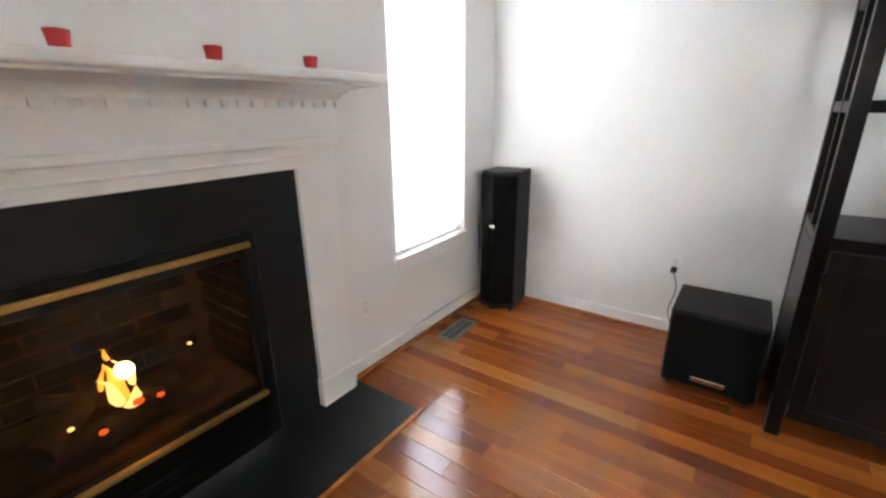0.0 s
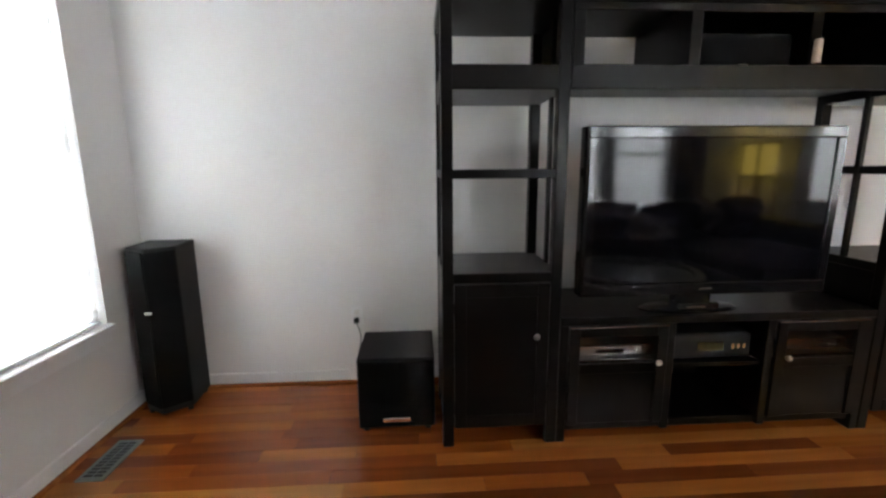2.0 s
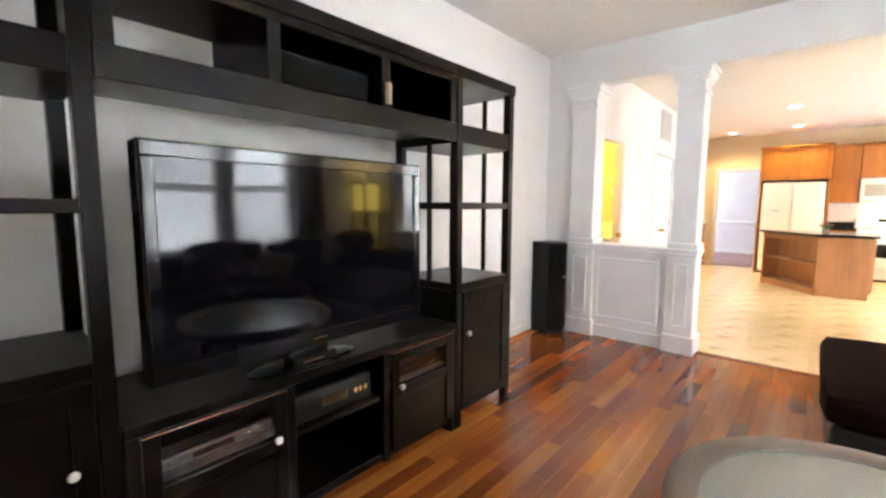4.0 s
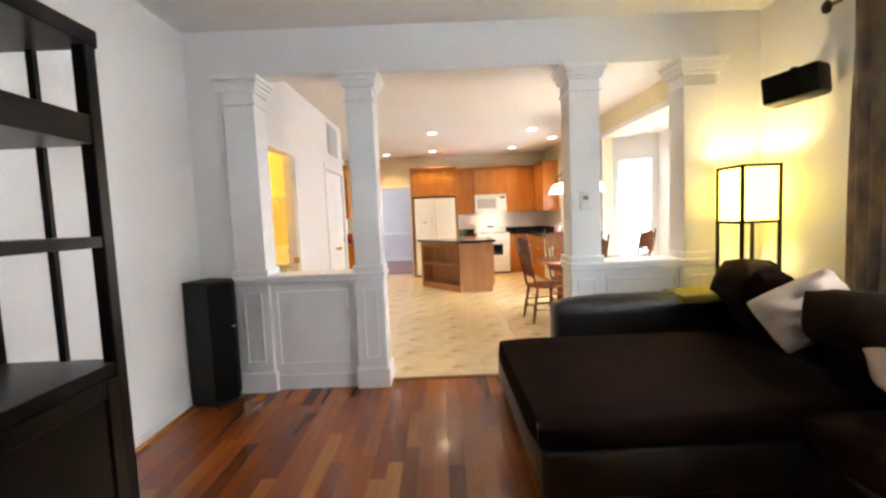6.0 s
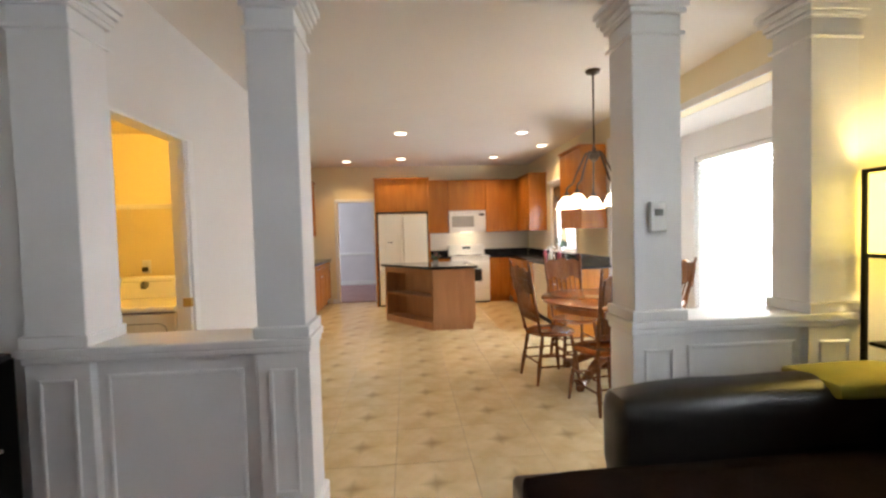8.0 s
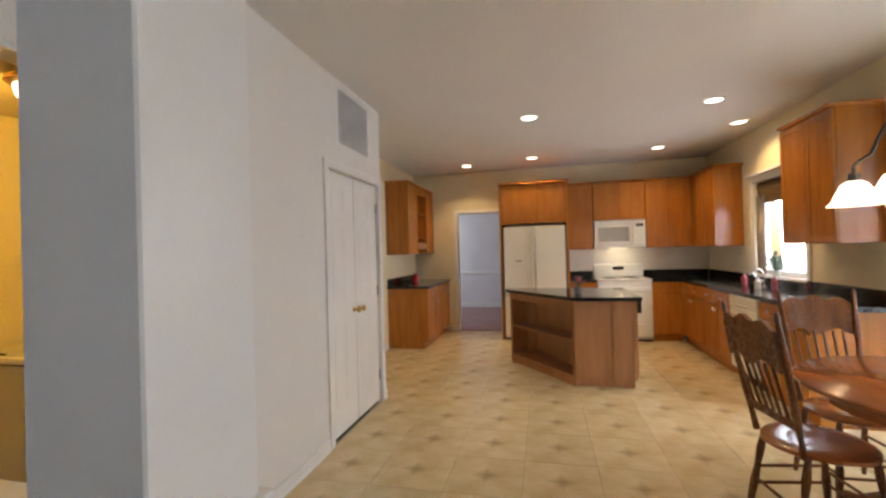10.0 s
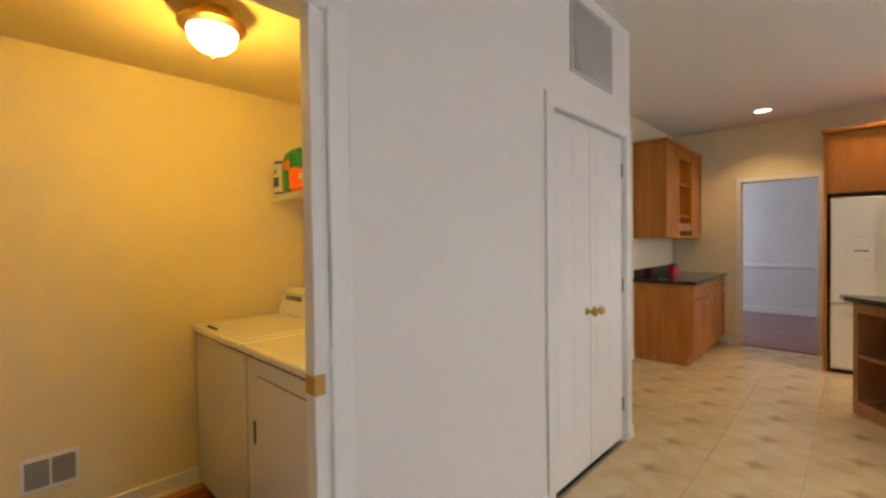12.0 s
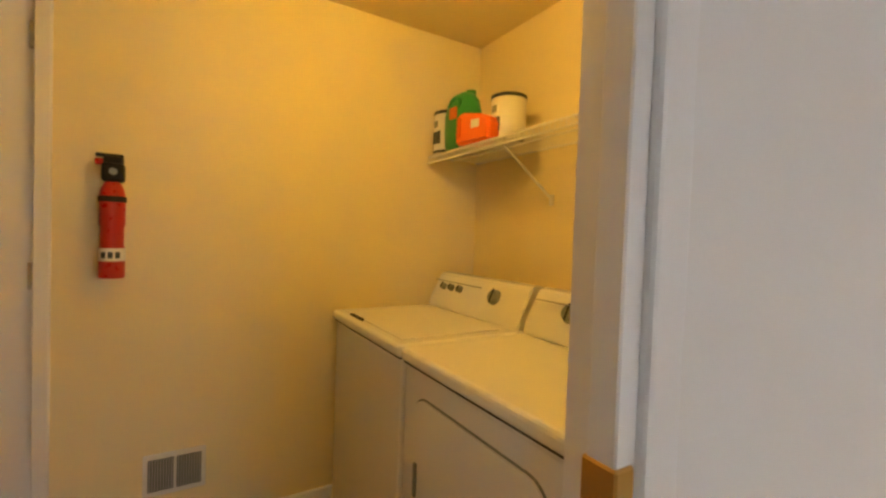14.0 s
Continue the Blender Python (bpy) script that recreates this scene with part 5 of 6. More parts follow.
part("vent_grille", B(0.02, 0.72, -0.012, 0.0, 1.79, 1.808), VENTW, mw)
part("lamp_lens", B(0.25, 0.5, 0.12, 0.2, 1.371, 1.376), BULBGLASS, mw)

# corner and south run
cc = thing("corner_cabinet", "honey maple corner wall cabinet with angled door", "cabinet", group="kitchen wall cabinets")
part("body", prism(bmesh.new(), [(6.918, -4.13), (6.60, -4.13), (6.42, -4.14), (5.72, -4.14), (5.72, -4.448), (6.918, -4.448)], 1.37, 2.39), OAK, cc)
part("crown", prism(bmesh.new(), [(6.918, -4.10), (6.57, -4.10), (6.40, -4.10), (5.68, -4.10), (5.68, -4.448), (6.918, -4.448)], 2.39, 2.425), OAK, cc)
sd = thing("cabinet_doors", "honey maple doors of the corner wall cabinet", "cabinet", south(6.40, -4.14), "kitchen wall cabinets")
shaker(sd, 0.34, 1.01, 0.0, 1.375, 0.0)
shaker(sd, 0.34, 1.01, 0.341, 1.375, 0.0)
wall_unit(south(4.10, -4.13), 0.75, 1.38, 2.42, 0.316, 2)
base_unit(east(6.32, -3.482), 0.40, 0.595, 1)
base_unit(south(6.32, -3.885), 1.68, 0.56, 4)
dwm = thing("dishwasher", "bisque dishwasher under the black counter", "dishwasher", south(4.635, -3.885))
part("body", B(0, 0.60, 0.0, 0.56, 0.10, 0.868), BISQUE, dwm)
part("door", B(0.004, 0.596, -0.028, -0.001, 0.12, 0.74, 0.006, 2), BISQUE, dwm)
part("control_panel", B(0.004, 0.596, -0.034, -0.001, 0.745, 0.866, 0.006, 2), BISQUE, dwm)
part("handle", B(0.18, 0.42, -0.05, -0.033, 0.76, 0.785, 0.005), BISQUE, dwm)
part("kick_plate", B(0.004, 0.596, 0.05, 0.1, 0.0, 0.099), DARK, dwm)
base_unit(south(4.03, -3.885), 0.75, 0.56, 2)
cs_ = prism(bmesh.new(), [(3.23, -4.448), (3.23, -3.85), (6.28, -3.85), (6.28, -3.484), (6.918, -3.484), (6.918, -4.448)], 0.872, 0.91)
box(cs_, 6.895, 6.917, -4.42, -3.49, 0.9105, 1.02)
box(cs_, 3.26, 6.895, -4.447, -4.425, 0.9105, 1.015)
solid("countertop", cs_, GRANITE, "long polished black granite counter", "countertop")
solid("backsplash", box(B(6.908, 6.919, -4.42, -2.34, 1.02, 1.37), 5.45, 6.90, -4.449, -4.438, 1.02, 1.37), TILEWHITE, "pale backsplash behind the range", "backsplash", "structure")
sk = thing("sink_tap", "curved nickel tap over the kitchen sink", "tap", pose(4.9, -4.30, 0.911))
tb = bmesh.new()
arc = [Vector((0, 0.0, 0)), Vector((0, 0, 0.13))] + [Vector((0, 0.07 - 0.07 * math.cos(a), 0.13 + 0.07 * math.sin(a))) for a in [i * math.pi / 8 for i in range(1, 9)]]
for a, b in zip(arc, arc[1:]):
    rod(tb, a, b, 0.010, seg=10)
part("spout", tb, CHROME, sk, smooth=True)
part("base", lathe(bmesh.new(), [(0, 0), (0.03, 0), (0.025, 0.02), (0, 0.02)], seg=14), CHROME, sk)
part("lever", rod(bmesh.new(), (0.02, 0, 0.05), (0.09, 0.02, 0.09), 0.008), CHROME, sk)
random.seed(4)
for x, y, mt, hh in ((5.25, -4.25, PINKF, 0.13), (5.10, -4.28, PAPER, 0.17), (4.62, -4.27, PINKF, 0.14), (4.98, -4.22, GLOSSBLACK, 0.16), (4.72, -4.16, APPLIANCE, 0.12)):
    b = thing("bottle", "small soap bottle beside the kitchen sink", "bottle", pose(x, y, 0.911), "sink bottles")
    part("body", lathe(bmesh.new(), [(0, 0), (0.03, 0), (0.032, hh * 0.65), (0.014, hh * 0.8), (0.012, hh * 0.92), (0, hh * 0.92)], seg=14), mt, b, smooth=True)
    part("cap", lathe(bmesh.new(), [(0.015, hh * 0.9), (0.015, hh), (0, hh)], seg=12), PAPER, b)


def leafy(name, lab, at, pot, r, h, petals, material, cat="plant", n=46):
    t = thing(name, lab, cat, pose(*at))
    part("pot", lathe(bmesh.new(), [(0, 0), (pot * 0.75, 0), (pot, pot * 1.5), (pot * 0.92, pot * 1.5), (pot * 0.8, pot * 1.2), (0, pot * 1.2)], seg=18), material, t, smooth=True)
    bm, fl = bmesh.new(), bmesh.new()
    for i in range(n):
        a, q = random.uniform(0, 6.28), random.random()
        p = Vector((r * q * math.cos(a), r * q * math.sin(a), pot * 1.3 + h * (1 - 0.6 * q * q) * random.uniform(0.5, 1)))
        s = random.uniform(0.02, 0.04)
        d = Vector((math.cos(a), math.sin(a), random.uniform(-0.2, 0.8))).normalized()
        w = d.cross(Vector((0, 0, 1))).normalized() * s * 0.4
        tgt = fl if petals and i % 3 == 0 else bm
        tgt.faces.new([tgt.verts.new(v) for v in (p - d * s, p + w, p + d * s, p - w)])
        rod(bm, (0, 0, pot), p, 0.0015, seg=3)
    part("leaves", bm, PLANTG, t)
    if petals:
        part("flowers", fl, PINKF, t)
    else:
        fl.free()


leafy("potted_plant", "small green plant on the sill by the sink", (4.82, -4.38, 1.026), 0.04, 0.13, 0.22, False, APPLIANCE)
leafy("flower_pot", "glass pot of pink flowers on the island", (4.35, -2.30, 0.906), 0.045, 0.12, 0.13, True, MWGLASS)
rs = thing("roman_shade", "brown woven roman shade at the top of the kitchen window", "window shade", pose(4.90, SOUTH, 0))
for i in range(4):
    part("fold", B(-0.50, 0.50, -0.05, -0.028 + 0.004 * i, 1.86 + i * 0.062, 1.925 + i * 0.062, 0.01, 2), ROMAN, rs)
sink_curtain = curtain("curtain", 5.20, 5.40, SOUTH - 0.025, 1.03, 1.95, 3)
sink_curtain.matrix_world = Matrix.Translation((0, SOUTH * 0.55, 0)) @ Matrix.Diagonal((1, 0.45, 1, 1))
casing("trim_kitchen_window", "x", SOUTH, 1, 4.38, 5.42, 2.12, 0.07, 0.02)
solid("trim_window_head", B(4.27, 5.53, SOUTH - 0.002, SOUTH + 0.06, 2.19, 2.23, 0.008, 2), TRIM, "white moulded head over the kitchen window", "trim", "structure")
casing("trim_bay", "x", SOUTH, 1, 0.35, 3.24, 2.43, 0.07, 0.015)

# island
il = thing("kitchen_island", "angled maple island with open shelves and drawers", "kitchen island")
P = [(4.97, -1.52), (4.02, -2.23), (4.02, -2.81), (4.97, -2.81)]
part("toe_base", prism(bmesh.new(), [(4.95, -1.56), (4.05, -2.245), (4.05, -2.79), (4.95, -2.79)], 0, 0.09), ISLE, il)
a, b = Vector((*P[0], 0)), Vector((*P[1], 0))
dv = (b - a).normalized()
inn = Vector((-dv.y, dv.x, 0))
L = (b - a).length
q0 = a + inn * 0.26
part("body", prism(bmesh.new(), [(q0.x, q0.y), (4.30, -2.34), (4.02, -2.24), (4.02, -2.81), (4.97, -2.81), (4.97, q0.y)], 0.09, 0.865), ISLE, il)


def plank(s0, s1, d0, d1, z0, z1):
    p = [a + dv * s0 + inn * d0, a + dv * s1 + inn * d0, a + dv * s1 + inn * d1, a + dv * s0 + inn * d1]
    return prism(bmesh.new(), [(v.x, v.y) for v in p], z0, z1)


part("end_panel", plank(0, 0.04, 0, 0.26, 0.0, 0.865), ISLE, il)
part("end_panel", plank(L - 0.04, L, 0, 0.22, 0.0, 0.865), ISLE, il)
part("shelf", plank(0.04, L - 0.04, 0.0, 0.258, 0.0, 0.10), ISLE, il)
part("shelf", plank(0.04, L - 0.04, 0.005, 0.258, 0.44, 0.465), ISLE, il)
part("top_rail", plank(0.04, L - 0.04, 0.0, 0.258, 0.78, 0.865), ISLE, il)
for yy in (-2.60, -2.79):
    part("corner_strip", B(4.008, 4.021, yy - 0.012, yy + 0.012, 0.09, 0.865, 0.002), ISLE, il)
for i in range(4):
    dr = part("drawer", B(4.06, 4.50, -2.832, -2.811, 0.12 + i * 0.185, 0.295 + i * 0.185, 0.003), ISLE, il)
    cup(dr, 4.28, -2.83, 0.21 + i * 0.185, "y")
    dr = part("drawer", B(4.51, 4.95, -2.832, -2.811, 0.12 + i * 0.185, 0.295 + i * 0.185, 0.003), ISLE, il)
    cup(dr, 4.73, -2.83, 0.21 + i * 0.185, "y")
part("granite_top", prism(bmesh.new(), [(5.04, -1.44), (4.90, -1.47), (3.97, -2.19), (3.96, -2.30), (3.96, -2.86), (5.04, -2.86)], 0.867, 0.905, 0.005), GRANITE, il, "polished black granite top")

# closet doors, return grille
for x0, x1, kx in ((2.372, 2.848, 2.805), (2.852, 3.328, 2.895)):
    d = thing("door_closet", "white six-panel closet door with brass knob", "door", group="closet doors")
    part("leaf", B(x0 + 0.003, x1 - 0.003, -0.40, -0.365, 0.02, 2.03, 0.002), TRIM, d)
    for c, e in ((0.22, 0.88), (1.02, 1.62), (1.72, 1.93)):
        for s in (0, 1):
            p0 = x0 + 0.06 + s * 0.19
            pn = part("panel", B(p0, p0 + 0.165, -0.4016, -0.398, c, e, 0.001), TRIM, d)
            part("panel_field", B(p0 + 0.025, p0 + 0.14, -0.4035, -0.401, c + 0.025, e - 0.025, 0.002), TRIM, pn)
    part("knob", lathe(bmesh.new(), [(0.022, 0), (0.022, 0.005), (0.009, 0.012), (0.009, 0.03), (0.024, 0.042), (0.026, 0.052), (0.016, 0.064), (0, 0.066)], m=Matrix.Translation((kx, -0.40, 0.94)) @ Matrix.Rotation(radians(90), 4, "X"), seg=16), BRASS, d, "polished brass knob", True)
    hx = x0 + 0.001 if kx < 2.85 else x1 - 0.001
    for z in (0.25, 1.05, 1.82):
        part("hinge", B(hx - 0.006, hx + 0.006, -0.409, -0.396, z - 0.045, z + 0.045, 0.002), VENTM, d)
gr = thing("return_grille", "white return-air grille high on the wall", "vent", pose(2.85, -0.42, 2.48))
part("frame", B(-0.275, 0.275, -0.008, 0.002, -0.21, 0.21, 0.003), VENTW, gr)
for i in range(22):
    z = -0.178 + i * 0.017
    part("slat", B(-0.245, 0.245, -0.013, -0.007, z - 0.005, z + 0.005), VENTW, gr)

# recessed lamps
for cx, cy in CANS:
    c = thing("recessed_light", "lit white recessed ceiling light", "ceiling light", pose(cx, cy, KCEIL), "recessed lights")
    part("trim_ring", lathe(bmesh.new(), [(0.075, 0.0005), (0.10, 0.0005), (0.10, -0.006), (0.078, -0.010), (0.075, 0.0005)], seg=28), TRIM, c, smooth=True)
    part("lens", lathe(bmesh.new(), [(0, -0.0035), (0.076, -0.0035), (0.076, -0.001), (0, -0.001)], seg=24), CANLIGHT, c, "glowing lamp lens")

# chandelier
ch = thing("chandelier", "bronze chandelier with four white bell glass shades", "chandelier", pose(1.74, -3.56, 0))
part("canopy", lathe(bmesh.new(), [(0, KCEIL), (0.065, KCEIL), (0.06, KCEIL - 0.02), (0.015, KCEIL - 0.04), (0, KCEIL - 0.04)], seg=20), BRONZE, ch, smooth=True)
part("stem", rod(bmesh.new(), (0, 0, 2.05), (0, 0, KCEIL - 0.03), 0.008), BRONZE, ch)
part("hub", lathe(bmesh.new(), [(0, 1.96), (0.02, 1.97), (0.045, 2.0), (0.05, 2.03), (0.02, 2.06), (0.012, 2.1), (0, 2.1)], seg=16), BRONZE, ch, smooth=True)
for i in range(5):
    a = radians(50 + 72 * i)
    c, s = math.cos(a), math.sin(a)
    arm = bmesh.new()
    pts = [Vector((c * r, s * r, z)) for r, z in ((0.03, 2.02), (0.07, 2.05), (0.11, 1.97), (0.16, 1.87), (0.19, 1.79), (0.23, 1.765), (0.25, 1.745), (0.25, 1.70))]
    for p, q in zip(pts, pts[1:]):
        rod(arm, p, q, 0.009, seg=8)
    am = part("arm", arm, BRONZE, ch, smooth=True)
    part("socket", rod(bmesh.new(), (c * 0.25, s * 0.25, 1.66), (c * 0.25, s * 0.25, 1.71), 0.022), BRONZE, am)
    part("shade", lathe(bmesh.new(), [(0.028, 1.675), (0.05, 1.66), (0.07, 1.62), (0.085, 1.58), (0.105, 1.562), (0.10, 1.562), (0.08, 1.58), (0.066, 1.62), (0.045, 1.655), (0.028, 1.672)], (c * 0.25, s * 0.25, 0), 20), BULBGLASS, am, "glowing white glass shade", True)

# dining table and chairs
tb = thing("dining_table", "round oak pedestal dining table with glossy top", "dining table", pose(1.78, -3.70, 0))
part("tabletop", lathe(bmesh.new(), [(0, 0.72), (0.585, 0.72), (0.60, 0.73), (0.602, 0.745), (0.59, 0.755), (0, 0.757)], seg=56), TABLEWOOD, tb, smooth=True)
part("apron", lathe(bmesh.new(), [(0.47, 0.65), (0.49, 0.65), (0.49, 0.72), (0.47, 0.72), (0.47, 0.65)], seg=40), TABLEWOOD, tb)
part("pedestal", lathe(bmesh.new(), [(0, 0.12), (0.10, 0.12), (0.12, 0.2), (0.085, 0.26), (0.11, 0.36), (0.12, 0.46), (0.08, 0.56), (0.10, 0.62), (0.13, 0.70), (0.13, 0.72), (0, 0.72)], seg=24), CHAIRWOOD, tb, smooth=True)
for i in range(4):
    a = radians(33 + 90 * i)
    lg = bmesh.new()
    pts = [(0.06, 0.22, 0.045), (0.18, 0.20, 0.045), (0.30, 0.13, 0.04), (0.40, 0.065, 0.036), (0.46, 0.05, 0.046)]
    for (r, z, w), (r2, z2, w2) in zip(pts, pts[1:]):
        rod(lg, (r * math.cos(a), r * math.sin(a), z), (r2 * math.cos(a), r2 * math.sin(a), z2), w, w2, 10)
    box(lg, 0.46 * math.cos(a) - 0.03, 0.46 * math.cos(a) + 0.03, 0.46 * math.sin(a) - 0.03, 0.46 * math.sin(a) + 0.03, 0.0, 0.05, 0.01)
    part("foot", lg, CHAIRWOOD, tb, smooth=True)


def dining_chair(m):
    """A pressed-back oak chair; it faces local -y."""
    c = thing("dining_chair", "carved oak dining chair with spindle back", "chair", m, "chairs round the table")
    st = lathe(bmesh.new(), [(0, 0.425), (0.20, 0.425), (0.222, 0.437), (0.22, 0.452), (0.19, 0.458), (0.10, 0.45), (0, 0.447)], seg=28)
    for v in st.verts:
        v.co.x *= 1.0 - 0.1 * v.co.y / 0.22
    part("seat", st, TABLEWOOD, c, smooth=True)
    for x in (-0.15, 0.15):
        for y, x2, y2 in ((-0.14, x * 1.3, -0.19), (0.14, x * 1.2, 0.21)):
            lg = bmesh.new()
            t0, t1 = Vector((x, y, 0.43)), Vector((x2, y2, 0))
            rr = (0.013, 0.019, 0.014, 0.02, 0.016, 0.011)
            for i in range(5):
                rod(lg, t0.lerp(t1, i / 5), t0.lerp(t1, (i + 1) / 5), rr[i], rr[i + 1], 8)
            part("leg", lg, CHAIRWOOD, c, smooth=True)
        for z, k in ((0.16, 0.62), (0.25, 0.42)):
            part("stretcher", rod(bmesh.new(), (x * (1 + 0.3 * k), -0.14 - 0.05 * k, z), (x * (1 + 0.2 * k), 0.14 + 0.07 * k, z), 0.008, seg=7), CHAIRWOOD, c)
    for y, z in ((-0.17, 0.22), (-0.175, 0.15), (0.18, 0.19)):
        part("stretcher", rod(bmesh.new(), (-0.17, y, z), (0.17, y, z), 0.008, seg=7), CHAIRWOOD, c)
    for s in (-1, 1):
        pm = bmesh.new()
        p0, p1 = Vector((s * 0.165, 0.165, 0.44)), Vector((s * 0.205, 0.285, 1.06))
        rr = (0.016, 0.012, 0.018, 0.013, 0.017, 0.014, 0.010)
        for i in range(6):
            rod(pm, p0.lerp(p1, i / 6), p0.lerp(p1, (i + 1) / 6), rr[i], rr[i + 1], 8)
        rod(pm, p1, p1 + Vector((0, 0.006, 0.035)), 0.015, 0.006, 8)
        part("back_post", pm, CHAIRWOOD, c, smooth=True)
    cr = bmesh.new()
    n = 24
    rows = []
    for i in range(n + 1):
        u = 2 * i / n - 1
        top = 1.02 + 0.03 * (1 - u * u) + 0.012 * math.cos(u * 9)
        low = 0.84 - 0.02 * math.cos(u * 6)
        yy = 0.262 + 0.02 * (1 - u * u)
        rows.append([cr.verts.new((u * 0.19, yy + o + (0.03 if z > 0.9 else 0), z)) for o, z in ((-0.010, low), (0.010, low), (0.010, top), (-0.010, top))])
    for p, q in zip(rows, rows[1:]):
        for i in range(4):
            cr.faces.new((p[i], p[(i + 1) % 4], q[(i + 1) % 4], q[i]))
    cr.faces.new(rows[0])
    cr.faces.new(rows[-1][::-1])
    part("crest_rail", cr, CHAIRWOOD, c, "carved crest rail", True)
    part("lower_rail", B(-0.165, 0.165, 0.185, 0.205, 0.56, 0.60, 0.005), CHAIRWOOD, c)
    for i in range(6):
        x = -0.12 + i * 0.048
        part("spindle", rod(bmesh.new(), (x, 0.197, 0.595), (x * 1.1, 0.268, 0.845), 0.007, 0.008, 8), CHAIRWOOD, c, smooth=True)
    return c


first = dining_chair(pose(1.90, -3.18, 0, 0, 0, 8))
for m in (pose(1.24, -3.39, 0, 0, 0, 100), pose(1.95, -4.22, 0, 0, 0, 175), pose(2.36, -3.60, 0, 0, 0, -88)):
    copy_thing(first, m)

# ---- laundry ----
def machine(name, lab, cat, y0, washer):
    t = thing(name, lab, cat, pose(1.165, y0, 0, 0, 0, -90))
    w = 0.70
    part("body", B(0.004, w - 0.004, 0.012, 0.66, 0.03, 0.865, 0.012, 2), APPLIANCE, t)
    part("top", B(0, w, -0.004, 0.67, 0.872, 0.915, 0.014, 3), APPLIANCE, t)
    for x in (0.06, w - 0.06):
        for y in (0.08, 0.6):
            part("foot", rod(bmesh.new(), (x, y, 0), (x, y, 0.031), 0.02), DARK, t)
    con = bmesh.new()
    prof = [(0.48, 0.915), (0.50, 0.96), (0.555, 1.075), (0.60, 1.085), (0.665, 1.06), (0.665, 0.915)]
    lo = [con.verts.new((0.01, y, z)) for y, z in prof]
    hi = [con.verts.new((w - 0.01, y, z)) for y, z in prof]
    con.faces.new(lo[::-1])
    con.faces.new(hi)
    for i in range(len(prof)):
        j = (i + 1) % len(prof)
        con.faces.new((lo[i], lo[j], hi[j], hi[i]))
    bmesh.ops.bevel(con, geom=con.edges[:], offset=0.008, segments=2, affect="EDGES")
    console = part("console", con, APPLIANCE, t, smooth=True)
    tilt = Matrix.Rotation(radians(65), 4, "X")

    def dial(x, r, z=1.015):
        m = Matrix.Translation((x, 0.50 + (z - 0.96) * 0.478, z)) @ tilt
        k = part("dial", lathe(bmesh.new(), [(r, -0.004), (r, 0.004), (r * 0.8, 0.018), (r * 0.75, 0.022), (0, 0.022)], m=m, seg=18), VENTM, console, "grey dial", True)
        part("pointer", B(-0.003, 0.003, -r * 0.9, r * 0.9, 0.0, 0.004), DARK, k).matrix_basis = m @ Matrix.Translation((0, 0, 0.021))
    if washer:
        for x in (0.10, 0.17, 0.24):
            dial(x, 0.017)
        dial(0.50, 0.034)
        part("lid", B(0.05, w - 0.05, 0.03, 0.44, 0.915, 0.921, 0.004), APPLIANCE, t)
        part("lid_grip", B(0.16, 0.30, 0.024, 0.036, 0.912, 0.9225), DARK, t)
        part("front_gap", B(0.01, w - 0.01, 0.006, 0.02, 0.867, 0.8705), DARK, t)
    else:
        dial(0.20, 0.034)
        dial(0.55, 0.017)
        db = B(0.09, w - 0.07, 0.004, 0.0125, 0.30, 0.79)
        bmesh.ops.bevel(db, geom=[e for e in db.edges if abs((e.verts[0].co - e.verts[1].co).normalized().y) > 0.9], offset=0.06, segments=6, affect="EDGES", profile=0.5)
        dr = part("door", db, APPLIANCE, t)
        rb_ = B(0.084, w - 0.064, 0.010, 0.0127, 0.294, 0.796)
        bmesh.ops.bevel(rb_, geom=[e for e in rb_.edges if abs((e.verts[0].co - e.verts[1].co).normalized().y) > 0.9], offset=0.064, segments=6, affect="EDGES", profile=0.5)
        part("door_seam", rb_, VENTM, dr)
        part("door_grip", B(0.105, 0.120, -0.004, 0.005, 0.50, 0.60, 0.003), VENTM, dr)
        part("front_gap", B(0.01, w - 0.01, 0.006, 0.02, 0.867, 0.8705), DARK, t)
    part("badge_line", B(0.05, 0.42, 0.505, 0.515, 1.045, 1.048), VENTM, console)
    return t


machine("washing_machine", "white top-loading washing machine with control dials", "washing machine", 1.145, True)
machine("clothes_dryer", "white clothes dryer with square front door", "clothes dryer", 0.435, False)

sh = thing("wire_shelf", "white coated wire shelf on angled brackets", "shelf")
SZ = 1.66
for x, z in ((1.64, SZ), (1.78, SZ), (1.935, SZ), (1.635, SZ - 0.03)):
    part("long_wire", rod(bmesh.new(), (x, 1.165, z), (x, -0.32, z), 0.0045, seg=6), WIRE, sh)
wme = mesh_of("cross_wire", box(B(-0.15, 0.15, -0.0016, 0.0016, 0.003, 0.007), -0.154, -0.150, -0.0016, 0.0016, -0.032, 0.006), WIRE)
for i in range(58):
    o = new("cross_wire", wme)
    o.parent, o.location = sh, (1.79, 1.155 - i * 0.0254, SZ)
for y in (0.60, -0.02):
    part("bracket", rod(bmesh.new(), (1.65, y + 0.0, SZ - 0.01), (1.945, y, SZ - 0.22), 0.006, seg=8), WIRE, sh)
    part("bracket_foot", B(1.94, 1.952, y - 0.012, y + 0.012, SZ - 0.25, SZ - 0.20, 0.003), WIRE, sh)


